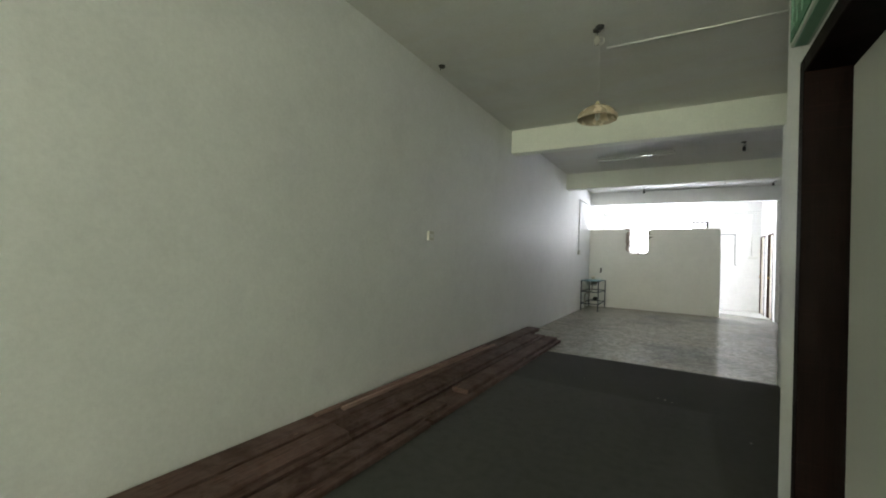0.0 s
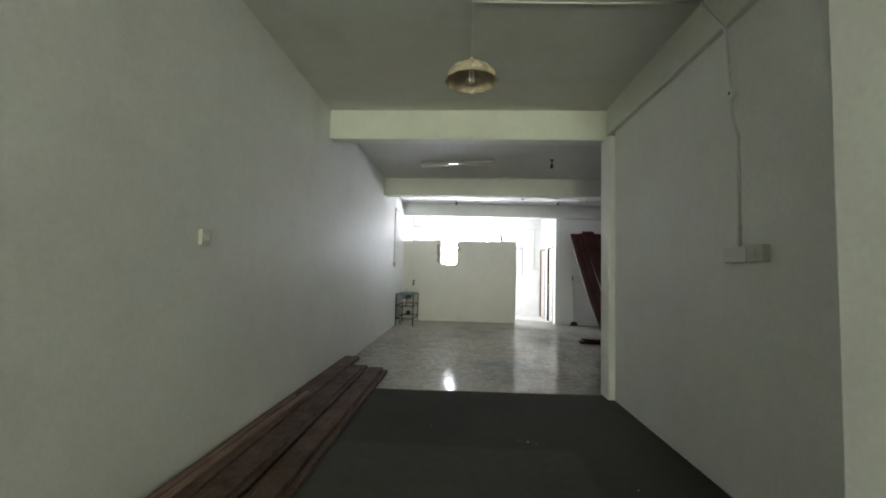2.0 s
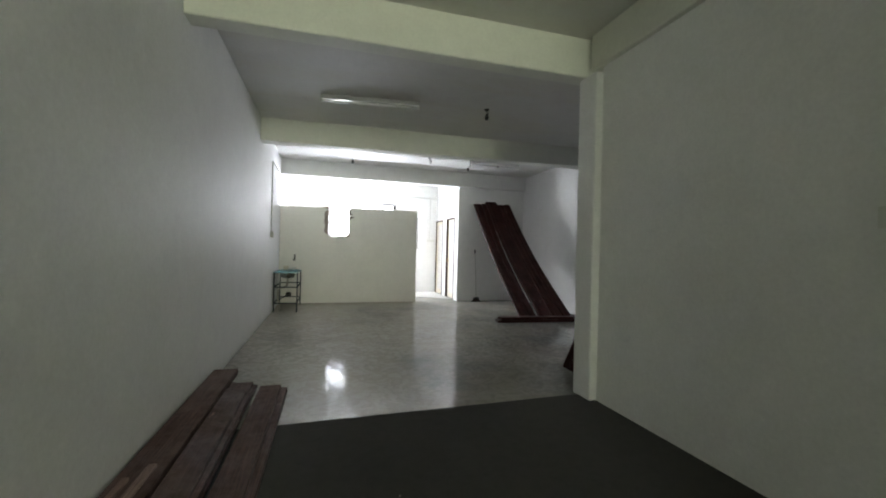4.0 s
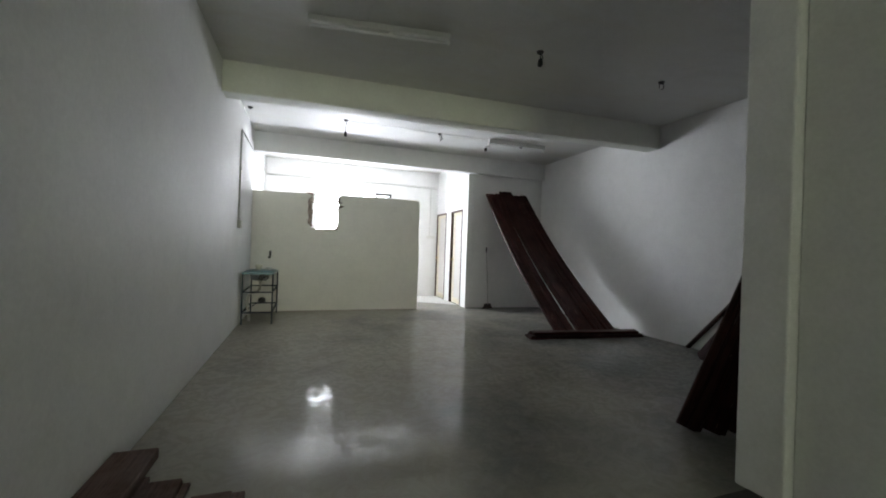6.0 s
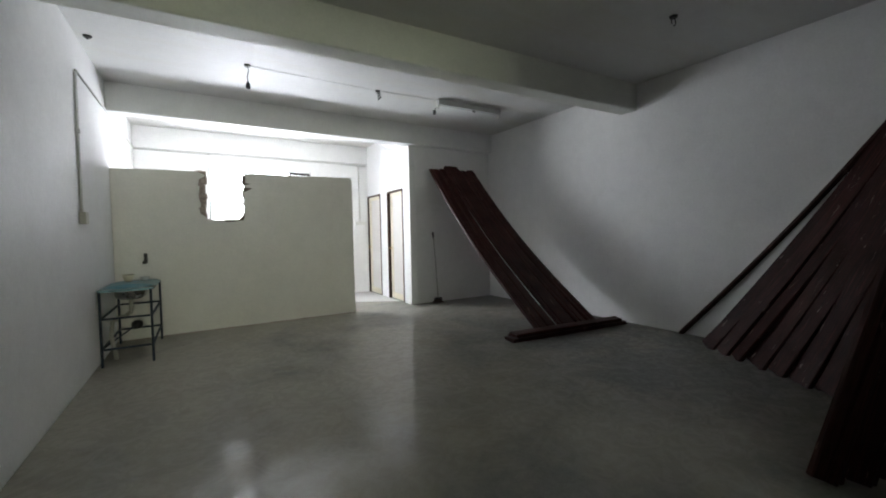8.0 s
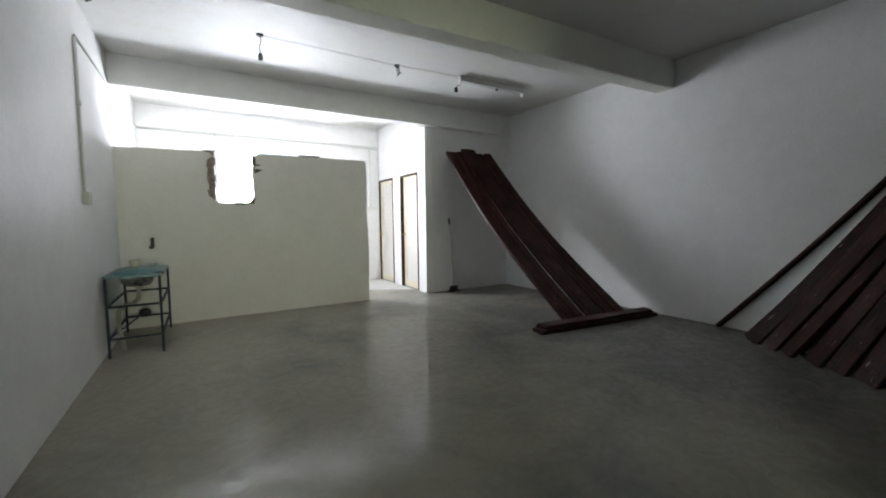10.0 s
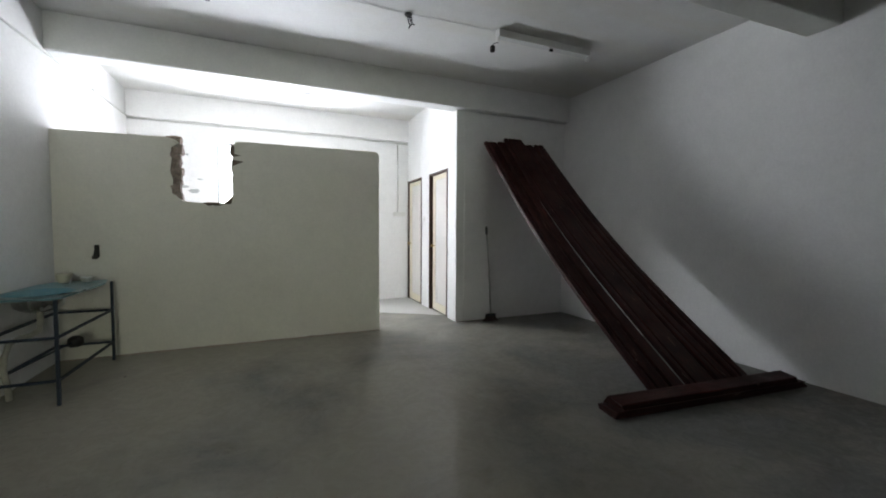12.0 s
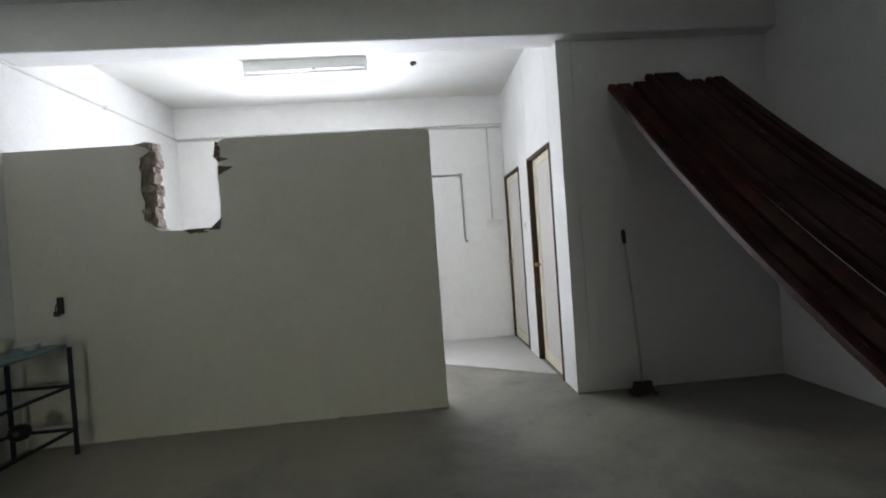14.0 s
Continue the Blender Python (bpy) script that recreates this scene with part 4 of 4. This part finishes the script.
def ceiling_tube(name, a, b, z, label, tube=True, dangling=False):
    """A fluorescent batten between two ceiling points."""
    a, b = Vector((*a, z)), Vector((*b, z))
    d = b - a
    L = d.length
    t = thing(name, Matrix.Translation(a) @ Matrix.Rotation(math.atan2(d.y, d.x), 4, "Z"), label, "ceiling light", "fluorescent battens")
    up = H - z
    bm = nb()
    box(bm, 0, L, -0.038, 0.038, 0.0, up - 0.0005, 0.006, 2)
    part("housing", bm, GLOSS_ENAMEL, t)
    for x in (0.012, L - 0.012):
        bm = nb()
        box(bm, x - 0.012, x + 0.012, -0.018, 0.018, -0.045, -0.0005, 0.004, 1)
        part("lamp_holder", bm, PVC_WHITE, t)
    if tube:
        bm = nb()
        sweep(bm, [(0.025, 0, -0.026), (L - 0.025, 0, -0.026)], 0.014, 14)
        part("tube", bm, TUBE_GLASS, t, "unlit white tube", True)
    bm = nb()
    box(bm, L * 0.55, L * 0.55 + 0.04, -0.012, 0.012, -0.020, -0.0005, 0.003, 1)
    part("starter", bm, DARK_METAL if dangling else PVC_WHITE, t)
    if dangling:
        bm = nb()
        sweep(bm, [(0.02, 0, -0.045), (-0.03, 0.01, -0.06), (-0.05, 0.0, -0.09)], 0.004, 6)
        part("wire", bm, BLACK, t)
        bm = nb()
        box(bm, -0.07, -0.03, -0.016, 0.016, -0.15, -0.09, 0.004, 1)
        part("dangling_holder", bm, DARK_METAL, t)
    return t


ceiling_tube("tube_light", (-1.505, 8.60), (-0.255, 8.43), 3.185, "unlit fluorescent batten with a glossy tube")
ceiling_tube("tube_light", (1.56, 11.40), (2.71, 11.40), 3.165, "broken fluorescent batten, tube missing, holder dangling", False, True)
ceiling_tube("tube_light", (-1.02, 13.78), (0.20, 13.74), 3.145, "unlit fluorescent batten in the bright rear room", True)


def ceiling_hook(x, y, drop, label, wires=1, seed=0, ring=False, holder=None):
    rnd = random.Random(seed)
    t = thing("ceiling_hook", Matrix.Translation((x, y, H)), label, "ceiling fitting")
    bm = nb()
    lathe(bm, [(0.001, -0.018), (0.030, -0.016), (0.036, -0.004), (0.036, -0.0005)], 16)
    part("rose", bm, DARK_METAL, t)
    for k in range(wires):
        bm = nb()
        a = rnd.uniform(0, math.tau)
        pts = [(0.004 * k, 0, -0.016)]
        for q in range(1, 6):
            pts.append((0.02 * math.sin(a + q * 0.9) * q / 5 + 0.02 * k, 0.02 * math.cos(a + q) * q / 5, -0.016 - drop * q / 5 * (1 - 0.2 * k)))
        if ring:
            pts = [(0.035 * math.sin(q * 0.55), 0, -0.05 - 0.035 * math.cos(q * 0.55) + 0.0) for q in range(11)]
        sweep(bm, pts, 0.005, 6)
        part("wire", bm, BLACK, t)
    if holder:
        bm = nb()
        lathe(bm, [(0.001, -drop - 0.02), (0.020, -drop - 0.016), (0.026, -drop + 0.02), (0.020, -drop + 0.05), (0.008, -drop + 0.06), (0.001, -drop + 0.061)], 12, (0.004, 0, 0))
        part("lamp_holder", bm, holder, t, "small bulb holder", True)
        bm = nb()
        sweep(bm, [(0.03 + 0.028 * math.sin(q * 0.5), 0.01, -drop + 0.01 - 0.034 * math.cos(q * 0.5)) for q in range(12)], 0.0035, 6)
        part("loop", bm, AGED_PVC, t, "pale loose wire loop")
    return t


ceiling_hook(-0.77, 4.17, 0.11, "dark ceiling hook beside a conduit end", 1, 1, holder=DUSTY_PVC)
ceiling_hook(-2.27, 4.14, 0.02, "small dark ceiling rose near the wall", 1, 2)
ceiling_hook(0.80, 4.18, 0.04, "small dark ceiling rose near the passage wall", 1, 3)
ceiling_hook(0.68, 8.37, 0.13, "ceiling hook with a bulb holder and loose wires", 2, 4, holder=BLACK)
ceiling_hook(2.32, 8.43, 0.09, "bare ceiling hook ring", 1, 5, True)
ceiling_hook(0.67, 11.48, 0.12, "ceiling point with torn hanging wires", 3, 6)
ceiling_hook(-2.30, 11.41, 0.01, "small dark ceiling rose near the wall", 1, 7)
ceiling_hook(0.67, 13.91, 0.01, "small dark ceiling rose in the rear room", 1, 8)

# bulb holder on a cord
t = thing("hanging_bulb_holder", Matrix.Translation((-0.925, 11.42, H)), "black bulb holder hanging on a short cord", "ceiling light")
bm = nb()
lathe(bm, [(0.001, -0.02), (0.030, -0.016), (0.038, -0.0005)], 14)
part("rose", bm, DARK_METAL, t)
bm = nb()
sweep(bm, [(0, 0, -0.018), (0.012, 0, -0.06), (-0.006, 0.005, -0.12), (0.0, 0, -0.185)], 0.004, 6)
part("cord", bm, BLACK, t)
bm = nb()
lathe(bm, [(0.001, -0.265), (0.022, -0.262), (0.025, -0.225), (0.016, -0.195), (0.006, -0.182), (0.001, -0.180)], 14)
part("holder", bm, BLACK, t, "", True)


# pendant with a bell-shaped amber shade
def pendant():
    px, py, pz = -0.742, 4.13, 2.462
    t = thing("pendant_lamp", Matrix.Translation((px, py, pz)), "unlit pendant lamp with a bell-shaped amber shade", "pendant lamp")
    bm = nb()
    prof = [(0.154, 0.0), (0.157, 0.009), (0.150, 0.038), (0.125, 0.074), (0.080, 0.103), (0.034, 0.119), (0.034, 0.115), (0.077, 0.099), (0.120, 0.071), (0.144, 0.037), (0.150, 0.009)]
    n = 36
    rings = [[bm.verts.new(((r + (0.005 if z < 0.06 else 0.0) * math.cos(12 * k * math.tau / n)) * math.cos(k * math.tau / n),
                            (r + (0.005 if z < 0.06 else 0.0) * math.cos(12 * k * math.tau / n)) * math.sin(k * math.tau / n), z)) for k in range(n)] for r, z in prof]
    for a, b in zip(rings, rings[1:] + rings[:1]):
        for k in range(n):
            bm.faces.new((a[k], a[(k + 1) % n], b[(k + 1) % n], b[k]))
    part("shade", bm, AMBER, t, "scalloped amber shade", True)
    bm = nb()
    lathe(bm, [(0.001, 0.155), (0.010, 0.153), (0.016, 0.140), (0.030, 0.118), (0.020, 0.090), (0.001, 0.088)], 16)
    part("holder", bm, YELLOWED, t, "", True)
    bm = nb()
    for k in range(3):
        a = k * math.tau / 3
        x, y = 0.014 * math.cos(a), 0.014 * math.sin(a)
        sweep(bm, [(x, y, 0.088), (x, y, 0.012), (x * 0.4, y * 0.4, 0.003)], 0.0085, 8)
    part("bulb", bm, TUBE_GLASS, t, "unlit white compact fluorescent bulb", True)
    bm = nb()
    sweep(bm, [(0, 0, 0.153), (0.002, 0, 0.45), (0, 0, H - pz - 0.018)], 0.0009, 6)
    part("cord", bm, CONDUIT, t)
    bm = nb()
    lathe(bm, [(0.001, H - pz - 0.03), (0.03, H - pz - 0.02), (0.036, H - pz - 0.0006)], 16)
    part("rose", bm, BLACK, t, "dark ceiling rose")


pendant()


# exit sign over the near door
def exit_sign():
    y0, y1, z0, z1, d = 2.18, 2.595, 2.112, 2.312, 0.055
    t = thing("exit_sign", Matrix.Translation((XD, (y0 + y1) / 2, (z0 + z1) / 2)) @ FACE_W, "green exit sign box above the near door", "sign")
    w, h = y1 - y0, z1 - z0
    bm = nb()
    box(bm, -w / 2, w / 2, -d, -0.0005, -h / 2, h / 2, 0.006, 2)
    part("box", bm, SIGN_WHITE, t)
    bm = nb()
    box(bm, -w / 2 + 0.014, w / 2 - 0.014, -d - 0.003, -d + 0.001, -h / 2 + 0.014, h / 2 - 0.014, 0.001, 1)
    part("face", bm, GREEN_SIGN, t)
    bm = nb()
    x = -w / 2 + 0.04
    for k in range(6):
        box(bm, x, x + 0.014, -d - 0.0055, -d - 0.0031, -0.055, 0.055)
        box(bm, x + 0.0145, x + 0.042, -d - 0.0055, -d - 0.0031, (-0.055, -0.007, 0.041)[k % 3], (-0.041, 0.007, 0.055)[k % 3])
        x += 0.068
    part("lettering", bm, PALE_GREEN, t)
    bm = nb()
    box(bm, -w / 2 + 0.02, w / 2 - 0.02, -d + 0.008, -0.012, -h / 2 - 0.004, -h / 2 - 0.0003, 0.001, 1)
    part("diffuser", bm, PALE_GREEN, t)


exit_sign()


# broom against the wall
def broom():
    t = thing("broom", Matrix.Translation((2.275, 12.70, 0)), "dark brown-bristled broom with a pale stick leaning on the wall", "broom")
    bm = nb()
    sweep(bm, [(0, 0, 0.10), (-0.004, 0.07, 0.8), (-0.008, 0.125, 1.21)], 0.010, 10)
    part("stick", bm, STICK, t, "", True)
    bm = nb()
    sweep(bm, [(-0.008, 0.125, 1.205), (-0.009, 0.134, 1.29), (-0.009, 0.136, 1.32)], [0.015, 0.018, 0.012], 10)
    part("grip", bm, BLACK, t, "", True)
    bm = nb()
    box(bm, -0.075, 0.075, -0.024, 0.024, 0.078, 0.112, 0.012, 2)
    part("head", bm, BLACK, t)
    bm = nb()
    rnd = random.Random(9)
    for i in range(150):
        x, y = rnd.uniform(-0.072, 0.072), rnd.uniform(-0.021, 0.021)
        e = rnd.uniform(0.0, 0.02)
        sweep(bm, [(x, y, 0.08), (x * 1.15 + rnd.uniform(-0.006, 0.006), y * 1.5, 0.045), (x * 1.55 + rnd.uniform(-0.015, 0.015), y * 2.2 + rnd.uniform(-0.01, 0.01), 0.003 + e)], 0.0035, 4)
    part("bristles", bm, BRISTLE, t)


broom()

# small rubble on the floor
def crumb(x, y, s, material, label, seed):
    rnd = random.Random(seed)
    bm = nb()
    bmesh.ops.create_icosphere(bm, subdivisions=1, radius=s)
    for v in bm.verts:
        v.co = Vector((v.co.x * rnd.uniform(0.7, 1.5), v.co.y * rnd.uniform(0.6, 1.2), max(-s * 0.4, v.co.z * rnd.uniform(0.4, 0.7))))
    ob = part("mortar_crumb", bm, material)
    ob.matrix_world = Matrix.Translation((x, y, s * 0.4 + (0.0075 if y < 6.3 else 0.0005)))
    tagged(ob, label, "rubble", "crumbs on the floor")


for i, (x, y, s) in enumerate([(-1.67, 12.05, 0.016), (-1.55, 12.2, 0.010), (1.72, 12.45, 0.014), (0.2, 12.62, 0.010), (2.9, 12.6, 0.012)]):
    crumb(x, y, s, MORTAR, "small brown crumb of mortar on the floor", i)


for i, (x, y, s) in enumerate([(-0.22, 5.05, 0.011), (-0.16, 5.02, 0.007), (-0.28, 5.08, 0.006), (-1.0, 5.3, 0.006), (0.35, 4.4, 0.007)]):
    crumb(x, y, s, MORTAR, "small pale crumb of mortar on the carpet", 20 + i)


# peeled plaster marks low on the back wall
def peeled(x, z, w, h, seed):
    rnd = random.Random(seed)
    bm = nb()
    n = 26
    ring = [bm.verts.new((w * (0.6 + 0.4 * rnd.random()) * math.cos(k * math.tau / n), -0.003, h * (0.5 + 0.5 * rnd.random()) * math.sin(k * math.tau / n))) for k in range(n)]
    back = [bm.verts.new((v.co.x * 1.04, 0.0, v.co.z * 1.04)) for v in ring]
    bm.faces.new(ring)
    for k in range(n):
        bm.faces.new((ring[k], ring[(k + 1) % n], back[(k + 1) % n], back[k]))
    ob = part("plaster_mark", bm, PEELED)
    ob.matrix_world = Matrix.Translation((x, Y_BACK - 0.0005, z))
    tagged(ob, "small grey peeled plaster mark on the back wall", "wall mark", "marks on the back wall")


for i, (x, z, w, h) in enumerate([(-1.72, 1.90, 0.10, 0.025), (-1.58, 1.84, 0.09, 0.040), (-1.84, 1.97, 0.03, 0.015), (-1.66, 2.38, 0.025, 0.022), (-1.50, 2.02, 0.05, 0.012)]):
    peeled(x, z, w, h, 40 + i)
